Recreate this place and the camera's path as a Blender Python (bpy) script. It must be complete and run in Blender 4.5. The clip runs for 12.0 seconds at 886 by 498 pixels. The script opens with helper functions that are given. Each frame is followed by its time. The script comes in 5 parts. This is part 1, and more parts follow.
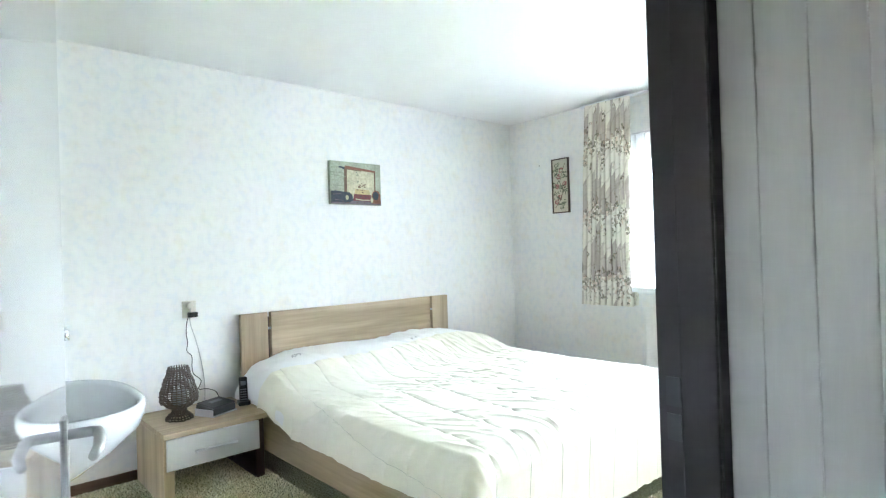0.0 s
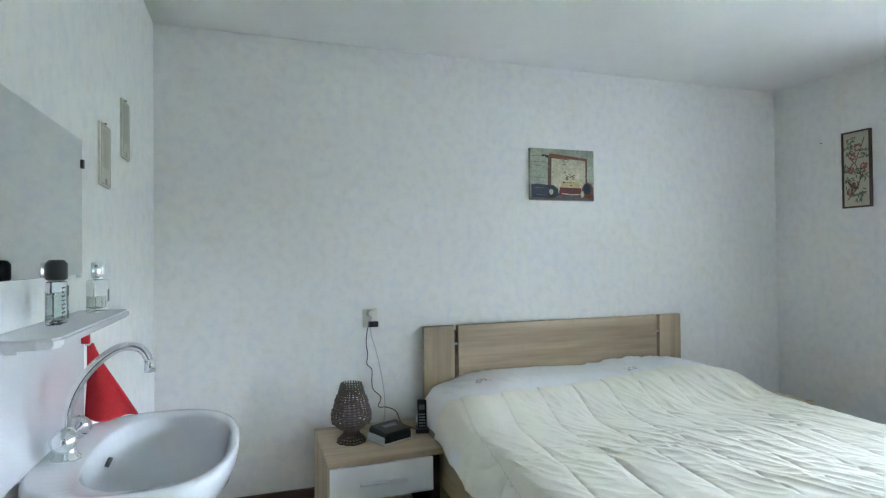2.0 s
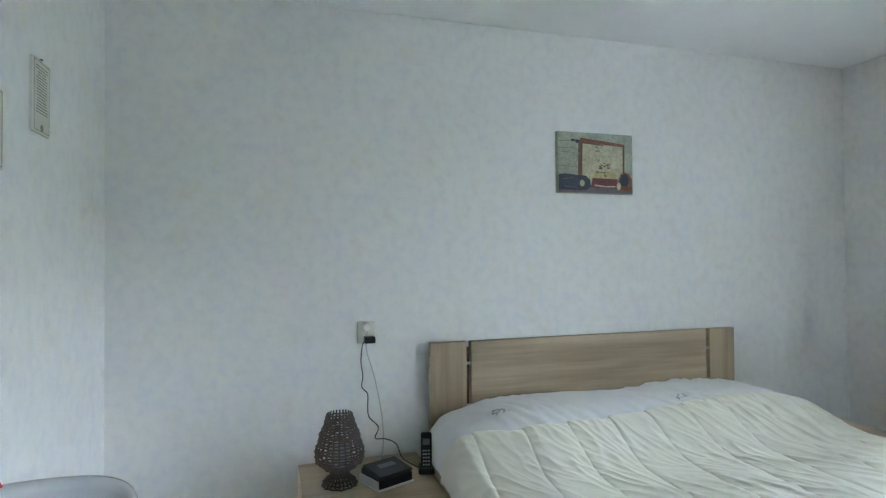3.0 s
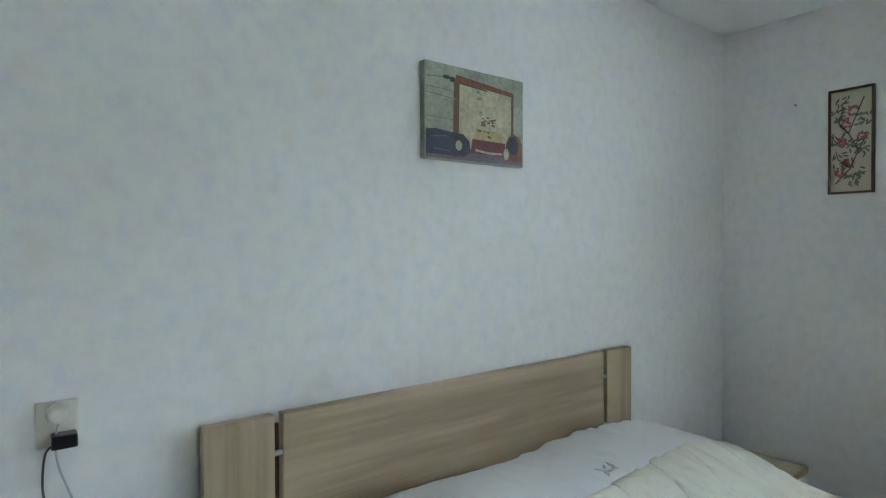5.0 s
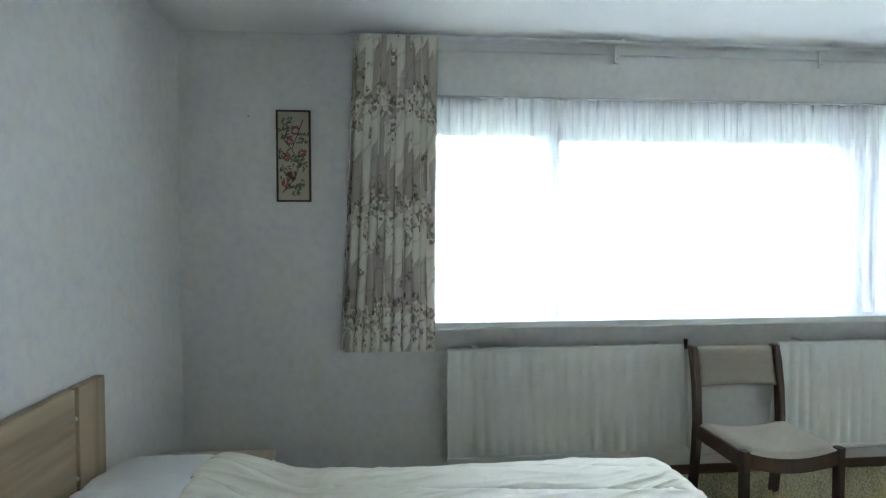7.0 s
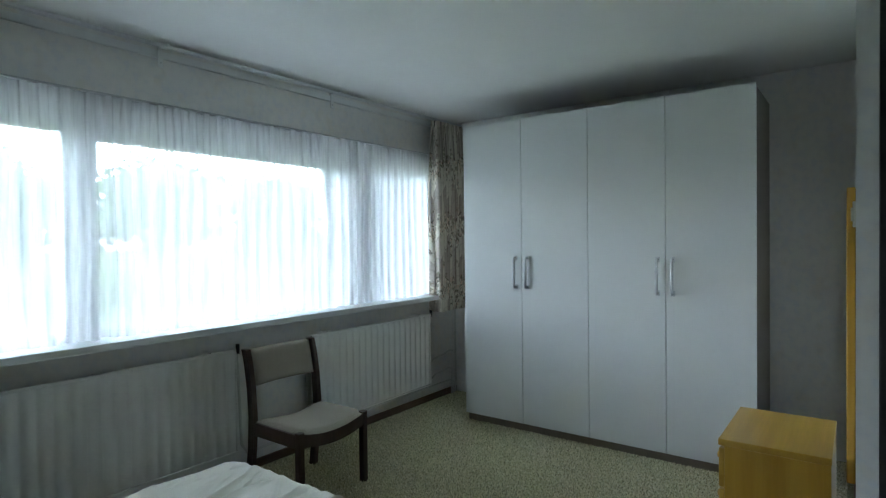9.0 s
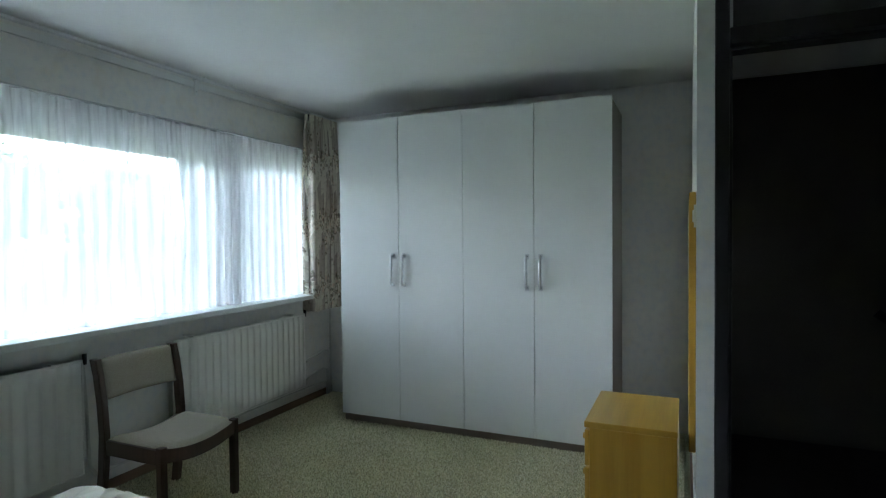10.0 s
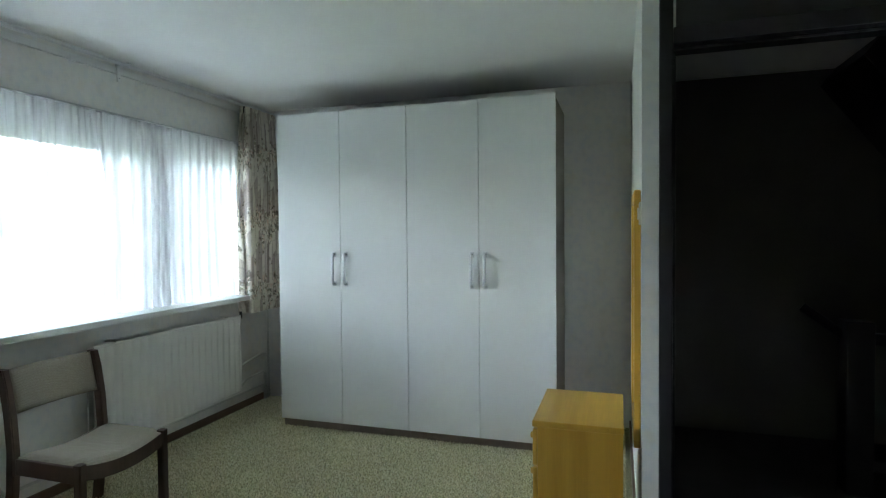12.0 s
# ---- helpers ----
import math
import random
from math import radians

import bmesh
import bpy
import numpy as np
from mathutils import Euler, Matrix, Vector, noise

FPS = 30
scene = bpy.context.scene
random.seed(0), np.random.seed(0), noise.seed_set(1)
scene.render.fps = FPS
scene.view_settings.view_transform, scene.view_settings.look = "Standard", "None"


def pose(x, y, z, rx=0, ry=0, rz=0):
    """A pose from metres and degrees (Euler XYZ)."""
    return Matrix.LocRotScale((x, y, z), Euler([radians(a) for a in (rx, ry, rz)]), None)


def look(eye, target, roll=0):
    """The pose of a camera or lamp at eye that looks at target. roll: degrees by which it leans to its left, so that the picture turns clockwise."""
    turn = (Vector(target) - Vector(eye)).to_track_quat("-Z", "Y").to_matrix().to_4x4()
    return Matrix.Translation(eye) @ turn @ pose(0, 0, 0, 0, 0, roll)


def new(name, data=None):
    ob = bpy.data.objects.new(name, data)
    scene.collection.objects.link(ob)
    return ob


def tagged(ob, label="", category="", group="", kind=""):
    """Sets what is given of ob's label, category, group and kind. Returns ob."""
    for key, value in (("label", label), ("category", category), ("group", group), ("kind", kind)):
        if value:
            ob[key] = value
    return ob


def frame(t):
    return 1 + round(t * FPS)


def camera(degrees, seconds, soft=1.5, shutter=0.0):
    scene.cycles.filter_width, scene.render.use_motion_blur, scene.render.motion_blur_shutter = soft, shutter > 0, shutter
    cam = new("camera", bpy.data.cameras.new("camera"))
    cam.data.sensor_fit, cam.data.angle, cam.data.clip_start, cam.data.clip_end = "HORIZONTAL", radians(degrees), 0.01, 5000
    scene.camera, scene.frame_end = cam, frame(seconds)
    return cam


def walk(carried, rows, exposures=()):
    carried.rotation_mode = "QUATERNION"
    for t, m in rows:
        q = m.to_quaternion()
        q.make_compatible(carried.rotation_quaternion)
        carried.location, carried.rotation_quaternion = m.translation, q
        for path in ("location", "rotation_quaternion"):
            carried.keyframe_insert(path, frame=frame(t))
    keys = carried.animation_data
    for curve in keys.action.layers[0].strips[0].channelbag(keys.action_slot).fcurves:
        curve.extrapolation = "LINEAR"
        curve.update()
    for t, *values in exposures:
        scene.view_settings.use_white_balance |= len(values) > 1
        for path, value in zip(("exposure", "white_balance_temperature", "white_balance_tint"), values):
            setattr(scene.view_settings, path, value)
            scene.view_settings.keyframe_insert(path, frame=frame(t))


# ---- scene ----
cam = camera(76.5, 12.0, soft=1.2)
PATH = [
    (0, (-0.164, -3.636, 1.248), (1.168, -2.145, 1.263), -1.8),
    (0.5, (-0.012, -3.462, 1.255), (1.158, -1.849, 1.277), -1.3),
    (1, (0.178, -3.342, 1.287), (1.128, -1.590, 1.303), -0.8),
    (1.5, (0.283, -3.247, 1.280), (1.040, -1.399, 1.308), -0.7),
    (2, (0.34, -3.12, 1.289), (0.986, -1.228, 1.317), -0.6),
    (2.5, (0.442, -2.916, 1.288), (1.02, -1.002, 1.32), -0.4),
    (4.5, (0.81, -1.758, 1.374), (1.7, 0.033, 1.349), 0.2),
    (5, (0.903, -1.537, 1.359), (2.109, 0.058, 1.332), -0.2),
    (5.5, (0.986, -1.35, 1.375), (2.519, -0.066, 1.34), -0.1),
    (6, (1.021, -1.228, 1.403), (2.836, -0.391, 1.349), 0.1),
    (6.5, (0.984, -1.092, 1.42), (2.968, -0.845, 1.361), 0.1),
    (7, (0.903, -1.119, 1.419), (2.894, -1.299, 1.354), -0.1),
    (7.5, (0.849, -0.98, 1.409), (2.753, -1.591, 1.364), -0.2),
    (9.5, (0.997, -0.828, 1.411), (1.952, -2.585, 1.37), -0.6),
    (10, (1.007, -0.82, 1.412), (1.804, -2.654, 1.365), -0.5),
    (10.5, (1.029, -0.826, 1.413), (1.733, -2.697, 1.361), -0.6),
    (11, (1.043, -0.84, 1.409), (1.695, -2.73, 1.356), -0.5),
    (11.5, (1.044, -0.861, 1.411), (1.667, -2.761, 1.355), -0.5),
    (12, (1.052, -0.88, 1.408), (1.653, -2.787, 1.354), -0.5),
]
walk(cam, [(t, look(eye, target, roll)) for t, eye, target, roll in PATH], [(0, 7.58, 6000, 12), (0.5, 7.38, 5900, 12), (1, 7.06, 5870, 12), (1.5, 6.82, 5840, 12), (2, 6.54, 5820, 12), (2.5, 6.38, 5820, 12), (4.5, 6.13, 5830, 11), (5.5, 6.13, 5860, 11), (6.5, 5.98, 5880, 10), (7.5, 5.5, 5850, 9), (9.5, 4.48, 5720, 5), (10, 4.65, 5780, 5), (11, 4.97, 5980, 5), (12, 5.04, 5980, 5)])

# ---- light ----
world = bpy.data.worlds.new("overcast_sky")
scene.world = world
world.use_nodes = True
wn, wl = world.node_tree.nodes, world.node_tree.links
sky = wn.new("ShaderNodeTexSky")
sky.sky_type, sky.sun_disc = "NISHITA", False
sky.sun_elevation, sky.sun_rotation = radians(42), radians(250)
grey = wn.new("ShaderNodeHueSaturation")
grey.inputs["Saturation"].default_value = 0.34
wl.new(sky.outputs[0], grey.inputs["Color"])
wl.new(grey.outputs[0], wn["Background"].inputs[0])
wn["Background"].inputs[1].default_value = 0.15
sun = new("sun", bpy.data.lights.new("sun", "SUN"))
sun.data.energy, sun.data.angle, sun.data.color = 0.8, radians(25), (1.0, 0.96, 0.9)
sun.matrix_world = look((-9.2, -3.4, 9.0), (0, 0, 0))

# ---- materials ----
def node_mat(name):
    m = bpy.data.materials.new(name)
    m.use_nodes = True
    return m, m.node_tree.nodes, m.node_tree.links, m.node_tree.nodes["Principled BSDF"]


def ramp(nodes, stops):
    r = nodes.new("ShaderNodeValToRGB")
    while len(r.color_ramp.elements) < len(stops):
        r.color_ramp.elements.new(0.5)
    for e, (p, c) in zip(r.color_ramp.elements, stops):
        e.position, e.color = p, (*c, 1)
    return r


def coords(nodes, links, scale=(1, 1, 1)):
    t = nodes.new("ShaderNodeTexCoord")
    mp = nodes.new("ShaderNodeMapping")
    mp.inputs["Scale"].default_value = scale
    links.new(t.outputs["Object"], mp.inputs["Vector"])
    return mp.outputs["Vector"]


def noise_tex(nodes, links, vec, scale, detail=3.0, rough=0.55):
    n = nodes.new("ShaderNodeTexNoise")
    n.inputs["Scale"].default_value, n.inputs["Detail"].default_value = scale, detail
    n.inputs["Roughness"].default_value = rough
    links.new(vec, n.inputs["Vector"])
    return n.outputs["Fac"]


def bump(nodes, links, bsdf, height, strength, dist):
    b = nodes.new("ShaderNodeBump")
    b.inputs["Strength"].default_value, b.inputs["Distance"].default_value = strength, dist
    links.new(height, b.inputs["Height"])
    links.new(b.outputs[0], bsdf.inputs["Normal"])


def plain(name, c, rough=0.5, metal=0.0, vary=0.08, scale=6.0, fine=60.0, relief=0.15, coat=0.0, stretch=(1, 1, 1)):
    """A surface of one colour with soft large-scale and fine variation and a slight relief."""
    m, n, l, b = node_mat(name)
    v = coords(n, l, stretch)
    big, small = noise_tex(n, l, v, scale), noise_tex(n, l, v, fine)
    mix = n.new("ShaderNodeMath")
    mix.operation = "ADD"
    l.new(big, mix.inputs[0]), l.new(small, mix.inputs[1])
    half = n.new("ShaderNodeMath")
    half.operation, half.inputs[1].default_value = "MULTIPLY", 0.5
    l.new(mix.outputs[0], half.inputs[0])
    lo = tuple(x * (1 - vary) for x in c)
    hi = tuple(min(1.0, x * (1 + vary)) for x in c)
    r = ramp(n, [(0.3, lo), (0.7, hi)])
    l.new(half.outputs[0], r.inputs[0])
    l.new(r.outputs[0], b.inputs["Base Color"])
    b.inputs["Roughness"].default_value, b.inputs["Metallic"].default_value = rough, metal
    b.inputs["Coat Weight"].default_value = coat
    b.inputs["Coat Roughness"].default_value = 0.03
    bump(n, l, b, small, relief, 0.002)
    return m


def wood(name, dark, light, axis, rough=0.45, scale=1.0):
    """Veneer with grain along axis (0 x, 1 y, 2 z)."""
    m, n, l, b = node_mat(name)
    s = [9.0 * scale] * 3
    s[axis] = 0.7 * scale
    f = [60.0 * scale] * 3
    f[axis] = 2.0 * scale
    broad = noise_tex(n, l, coords(n, l, s), 1.0, 4.0, 0.6)
    fine = noise_tex(n, l, coords(n, l, f), 1.0, 3.0, 0.6)
    add = n.new("ShaderNodeMath")
    add.operation = "MULTIPLY_ADD"
    add.inputs[1].default_value = 0.35
    l.new(fine, add.inputs[0]), l.new(broad, add.inputs[2])
    r = ramp(n, [(0.42, dark), (0.62, tuple((a + c) / 2 for a, c in zip(dark, light))), (0.82, light)])
    l.new(add.outputs[0], r.inputs[0])
    l.new(r.outputs[0], b.inputs["Base Color"])
    b.inputs["Roughness"].default_value = rough
    bump(n, l, b, fine, 0.12, 0.001)
    return m


def wallpaper():
    """Pale vinyl wallpaper with small cloudy blotches in blue-grey and beige."""
    m, n, l, b = node_mat("wallpaper")
    v = coords(n, l)
    vs = coords(n, l, (1, 1, 0.9))
    blot = noise_tex(n, l, vs, 22.0, 2.0, 0.5)
    tint = noise_tex(n, l, v, 9.0, 2.0)
    fine = noise_tex(n, l, v, 140.0, 3.0)
    base = ramp(n, [(0.37, (0.776, 0.78, 0.778)), (0.46, (0.81, 0.80, 0.772)), (0.62, (0.83, 0.82, 0.79))])
    l.new(blot, base.inputs[0])
    warm = ramp(n, [(0.56, (1, 1, 1)), (0.68, (0.985, 0.965, 0.93))])
    l.new(tint, warm.inputs[0])
    mul = n.new("ShaderNodeMix")
    mul.data_type, mul.blend_type = "RGBA", "MULTIPLY"
    mul.inputs["Factor"].default_value = 1.0
    l.new(base.outputs[0], mul.inputs["A"]), l.new(warm.outputs[0], mul.inputs["B"])
    l.new(mul.outputs["Result"], b.inputs["Base Color"])
    b.inputs["Roughness"].default_value = 0.62
    bump(n, l, b, fine, 0.25, 0.002)
    return m


def carpet():
    """Looped pile carpet in pale olive green with darker flecks."""
    m, n, l, b = node_mat("carpet")
    v = coords(n, l)
    vor = n.new("ShaderNodeTexVoronoi")
    vor.inputs["Scale"].default_value = 95.0
    l.new(v, vor.inputs["Vector"])
    grain = noise_tex(n, l, v, 95.0, 3.0, 0.7)
    wide = noise_tex(n, l, v, 3.0, 3.0)
    r = ramp(n, [(0.32, (0.24, 0.235, 0.135)), (0.49, (0.41, 0.40, 0.255)), (0.64, (0.58, 0.565, 0.395))])
    l.new(grain, r.inputs[0])
    w = ramp(n, [(0.3, (0.85, 0.85, 0.85)), (0.7, (1, 1, 1))])
    l.new(wide, w.inputs[0])
    mul = n.new("ShaderNodeMix")
    mul.data_type, mul.blend_type = "RGBA", "MULTIPLY"
    mul.inputs["Factor"].default_value = 1.0
    l.new(r.outputs[0], mul.inputs["A"]), l.new(w.outputs[0], mul.inputs["B"])
    l.new(mul.outputs["Result"], b.inputs["Base Color"])
    b.inputs["Roughness"].default_value = 0.95
    b.inputs["Specular IOR Level"].default_value = 0.1
    add = n.new("ShaderNodeMath")
    add.operation = "SUBTRACT"
    l.new(grain, add.inputs[0]), l.new(vor.outputs["Distance"], add.inputs[1])
    bump(n, l, b, add.outputs[0], 0.9, 0.012)
    return m


def tuft_mat():
    """Wool tufts of the carpet, each a little different."""
    m, n, l, b = node_mat("carpet_tufts")
    g = n.new("ShaderNodeNewGeometry")
    r = ramp(n, [(0.0, (0.47, 0.435, 0.27)), (0.3, (0.63, 0.59, 0.385)), (0.7, (0.72, 0.675, 0.46)), (1.0, (0.83, 0.785, 0.585))])
    l.new(g.outputs["Random Per Island"], r.inputs[0])
    l.new(r.outputs[0], b.inputs["Base Color"])
    b.inputs["Roughness"].default_value = 0.95
    b.inputs["Specular IOR Level"].default_value = 0.1
    return m


def curtain_print():
    """Cream cotton, laid out flat: slanting grey-brown fields with ragged edges, blossoms and leaves between."""
    m, n, l, b = node_mat("printed_cotton")
    flat = n.new("ShaderNodeUVMap")

    def lay(scale, turn=0.0):
        mp = n.new("ShaderNodeMapping")
        mp.inputs["Scale"].default_value = (*scale, 1)
        mp.inputs["Rotation"].default_value = (0, 0, radians(turn))
        l.new(flat.outputs[0], mp.inputs["Vector"])
        return mp.outputs["Vector"]

    def times(x, y, fac=1.0):
        mul = n.new("ShaderNodeMix")
        mul.data_type, mul.blend_type = "RGBA", "MULTIPLY"
        mul.inputs["Factor"].default_value = fac
        l.new(x, mul.inputs["A"]), l.new(y, mul.inputs["B"])
        return mul.outputs["Result"]

    def calc(op, x, y=0.0, z=None):
        q = n.new("ShaderNodeMath")
        q.operation = op
        for i, val in enumerate((x, y, z)):
            if isinstance(val, (int, float)):
                q.inputs[i].default_value = val
            elif val is not None:
                l.new(val, q.inputs[i])
        return q.outputs[0]

    # upright stripes of uneven tone, each cut off on the slant above a row of flowers
    axes = n.new("ShaderNodeSeparateXYZ")
    l.new(flat.outputs[0], axes.inputs[0])
    wob = calc("MULTIPLY", noise_tex(n, l, lay((6.0, 9.0)), 1.0, 4.0), 0.03)
    col = calc("DIVIDE", calc("ADD", axes.outputs[0], wob), 0.038)
    stripe = calc("FLOOR", col)
    across = calc("SUBTRACT", col, stripe)
    chance = n.new("ShaderNodeTexWhiteNoise")
    chance.noise_dimensions = "1D"
    l.new(stripe, chance.inputs["W"])
    tone = n.new("ShaderNodeSeparateColor")
    l.new(chance.outputs["Color"], tone.inputs[0])
    rise = calc("FRACT", calc("ADD", calc("DIVIDE", calc("ADD", axes.outputs[1], wob), 0.55), calc("MULTIPLY", tone.outputs[0], 0.24)))
    top = calc("ADD", calc("MULTIPLY_ADD", tone.outputs[1], 0.45, 0.24), calc("MULTIPLY", across, 0.10))
    inside = calc("MULTIPLY", calc("LESS_THAN", rise, top), calc("GREATER_THAN", tone.outputs[2], 0.22))
    shade = calc("MULTIPLY", inside, calc("MULTIPLY_ADD", tone.outputs[2], 0.6, 0.4))
    field = ramp(n, [(0.0, (0.84, 0.80, 0.70)), (0.55, (0.66, 0.60, 0.53)), (0.8, (0.56, 0.50, 0.435)), (1.0, (0.42, 0.365, 0.315))])
    l.new(shade, field.inputs[0])
    vor = n.new("ShaderNodeTexVoronoi")
    vor.inputs["Scale"].default_value = 1.0
    l.new(lay((62.0, 50.0), 20), vor.inputs["Vector"])
    pick = n.new("ShaderNodeSeparateColor")
    l.new(vor.outputs["Color"], pick.inputs[0])
    petals = ramp(n, [(0.0, (1, 1, 1)), (0.30, (0.60, 0.56, 0.51)), (0.46, (0.90, 0.78, 0.72)), (0.58, (0.30, 0.28, 0.25)), (0.76, (0.82, 0.78, 0.74)), (0.9, (0.42, 0.42, 0.34))])
    petals.color_ramp.interpolation = "CONSTANT"
    l.new(pick.outputs[0], petals.inputs[0])
    row = ramp(n, [(0.0, (0.20, 0.20, 0.20)), (0.12, (0.0, 0.0, 0.0)), (0.62, (0.0, 0.0, 0.0)), (0.76, (0.17, 0.17, 0.17)), (1.0, (0.22, 0.22, 0.22))])
    l.new(rise, row.inputs[0])
    where = ramp(n, [(0.60, (0, 0, 0)), (0.63, (1, 1, 1))])
    l.new(calc("ADD", noise_tex(n, l, lay((9.0, 7.0), 30), 1.0, 3.0), row.outputs[0]), where.inputs[0])
    posy = n.new("ShaderNodeMix")
    posy.data_type = "RGBA"
    posy.inputs["A"].default_value = (1, 1, 1, 1)
    l.new(where.outputs[0], posy.inputs["Factor"]), l.new(petals.outputs[0], posy.inputs["B"])
    stem = n.new("ShaderNodeTexWave")
    stem.inputs["Scale"].default_value, stem.inputs["Distortion"].default_value = 2.6, 9.0
    stem.inputs["Detail Scale"].default_value = 1.6
    l.new(lay((1.0, 0.8), 60), stem.inputs["Vector"])
    twig = ramp(n, [(0.955, (1, 1, 1)), (0.985, (0.45, 0.41, 0.36))])
    l.new(stem.outputs["Fac"], twig.inputs[0])
    out = times(times(field.outputs[0], posy.outputs["Result"], 0.9), twig.outputs[0], 0.25)
    l.new(out, b.inputs["Base Color"])
    b.inputs["Roughness"].default_value = 0.9
    bump(n, l, b, noise_tex(n, l, lay((260.0, 260.0)), 1.0, 2.0), 0.2, 0.001)
    tr = n.new("ShaderNodeBsdfTranslucent")
    l.new(out, tr.inputs[0])
    mx = n.new("ShaderNodeMixShader")
    mx.inputs[0].default_value = 0.2
    l.new(b.outputs[0], mx.inputs[1]), l.new(tr.outputs[0], mx.inputs[2])
    l.new(mx.outputs[0], n["Material Output"].inputs[0])
    return m


def sheer():
    """White voile: part see-through, part scattering."""
    m, n, l, b = node_mat("voile")
    weave = noise_tex(n, l, coords(n, l, (60, 60, 4)), 1.0, 2.0)
    tr = n.new("ShaderNodeBsdfTranslucent")
    tr.inputs[0].default_value = (0.93, 0.94, 0.95, 1)
    di = n.new("ShaderNodeBsdfDiffuse")
    di.inputs[0].default_value = (0.9, 0.91, 0.92, 1)
    cl = n.new("ShaderNodeBsdfTransparent")
    m1, m2 = n.new("ShaderNodeMixShader"), n.new("ShaderNodeMixShader")
    m1.inputs[0].default_value = 0.45
    l.new(tr.outputs[0], m1.inputs[1]), l.new(di.outputs[0], m1.inputs[2])
    r = ramp(n, [(0.2, (0.33, 0.33, 0.33)), (0.8, (0.49, 0.49, 0.49))])
    l.new(weave, r.inputs[0]), l.new(r.outputs[0], m2.inputs[0])
    l.new(m1.outputs[0], m2.inputs[1]), l.new(cl.outputs[0], m2.inputs[2])
    l.new(m2.outputs[0], n["Material Output"].inputs[0])
    return m


def glass(name, tint=(0.97, 0.98, 0.98), rough=0.0):
    m, n, l, b = node_mat(name)
    cl = n.new("ShaderNodeBsdfTransparent")
    cl.inputs[0].default_value = (*tint, 1)
    gl = n.new("ShaderNodeBsdfGlossy")
    gl.inputs["Roughness"].default_value = rough
    fr = n.new("ShaderNodeFresnel")
    fr.inputs[0].default_value = 1.5
    mx = n.new("ShaderNodeMixShader")
    l.new(fr.outputs[0], mx.inputs[0]), l.new(cl.outputs[0], mx.inputs[1]), l.new(gl.outputs[0], mx.inputs[2])
    l.new(mx.outputs[0], n["Material Output"].inputs[0])
    return m


PAPER, CARPET, VOILE, PRINT = wallpaper(), carpet(), sheer(), curtain_print()
CEIL = plain("ceiling_paint", (0.87, 0.868, 0.85), 0.8, vary=0.02, fine=90, relief=0.2)
WHITE = plain("white_gloss_paint", (0.83, 0.84, 0.83), 0.35, vary=0.02, relief=0.05)
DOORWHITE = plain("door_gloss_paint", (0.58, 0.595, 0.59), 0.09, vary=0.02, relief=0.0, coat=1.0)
FOIL = plain("white_foil", (0.765, 0.772, 0.755), 0.42, vary=0.015, fine=200, relief=0.04)
RADIATOR = plain("radiator_enamel", (0.80, 0.80, 0.77), 0.38, vary=0.03, relief=0.03)
CERAMIC = plain("glazed_ceramic", (0.70, 0.72, 0.725), 0.09, vary=0.015, relief=0.0, coat=0.5)
CHROME = plain("chrome", (0.82, 0.83, 0.84), 0.09, 1.0, vary=0.02, relief=0.02)
ALU = plain("satin_aluminium", (0.74, 0.75, 0.76), 0.38, 0.45, vary=0.03, relief=0.03)
IRON = plain("dull_steel", (0.36, 0.365, 0.37), 0.36, 0.8, vary=0.08, relief=0.05)
STEEL = plain("brushed_steel", (0.62, 0.63, 0.64), 0.32, 1.0, vary=0.05, relief=0.05)
OAK_X = wood("oak_veneer_long", (0.29, 0.215, 0.13), (0.52, 0.405, 0.26), 0)
OAK_Y = wood("oak_veneer_deep", (0.29, 0.215, 0.13), (0.52, 0.405, 0.26), 1)
OAK_Z = wood("oak_veneer_upright", (0.29, 0.215, 0.13), (0.51, 0.395, 0.255), 2)
PINE = wood("lacquered_pine", (0.44, 0.245, 0.03), (0.58, 0.35, 0.06), 1, 0.3, 1.3)
PINE_Z = wood("lacquered_pine_upright", (0.44, 0.235, 0.025), (0.57, 0.33, 0.05), 2, 0.3, 1.3)
BROWN = wood("dark_stained_beech", (0.035, 0.018, 0.012), (0.085, 0.045, 0.028), 2, 0.35)
FRAMEDARK = plain("dark_brown_paint", (0.030, 0.028, 0.029), 0.5, vary=0.12, relief=0.06)
FRAMEDARK.node_tree.nodes["Principled BSDF"].inputs["Specular IOR Level"].default_value = 0.25
SKIRT = wood("brown_skirting", (0.10, 0.055, 0.032), (0.19, 0.11, 0.065), 0, 0.4)
SKIRT_Y = wood("brown_skirting_deep", (0.10, 0.055, 0.032), (0.19, 0.11, 0.065), 1, 0.4)
LINEN = plain("cream_quilt_cotton", (0.80, 0.765, 0.645), 0.85, vary=0.04, scale=3, fine=260, relief=0.25)
STITCH = plain("stitch_thread", (0.66, 0.635, 0.545), 0.9)
MOTIF = plain("grey_motif", (0.50, 0.49, 0.48), 0.9, vary=0.4, fine=90)
SHEET = plain("white_sheet", (0.78, 0.77, 0.75), 0.85, vary=0.03, fine=220, relief=0.2)


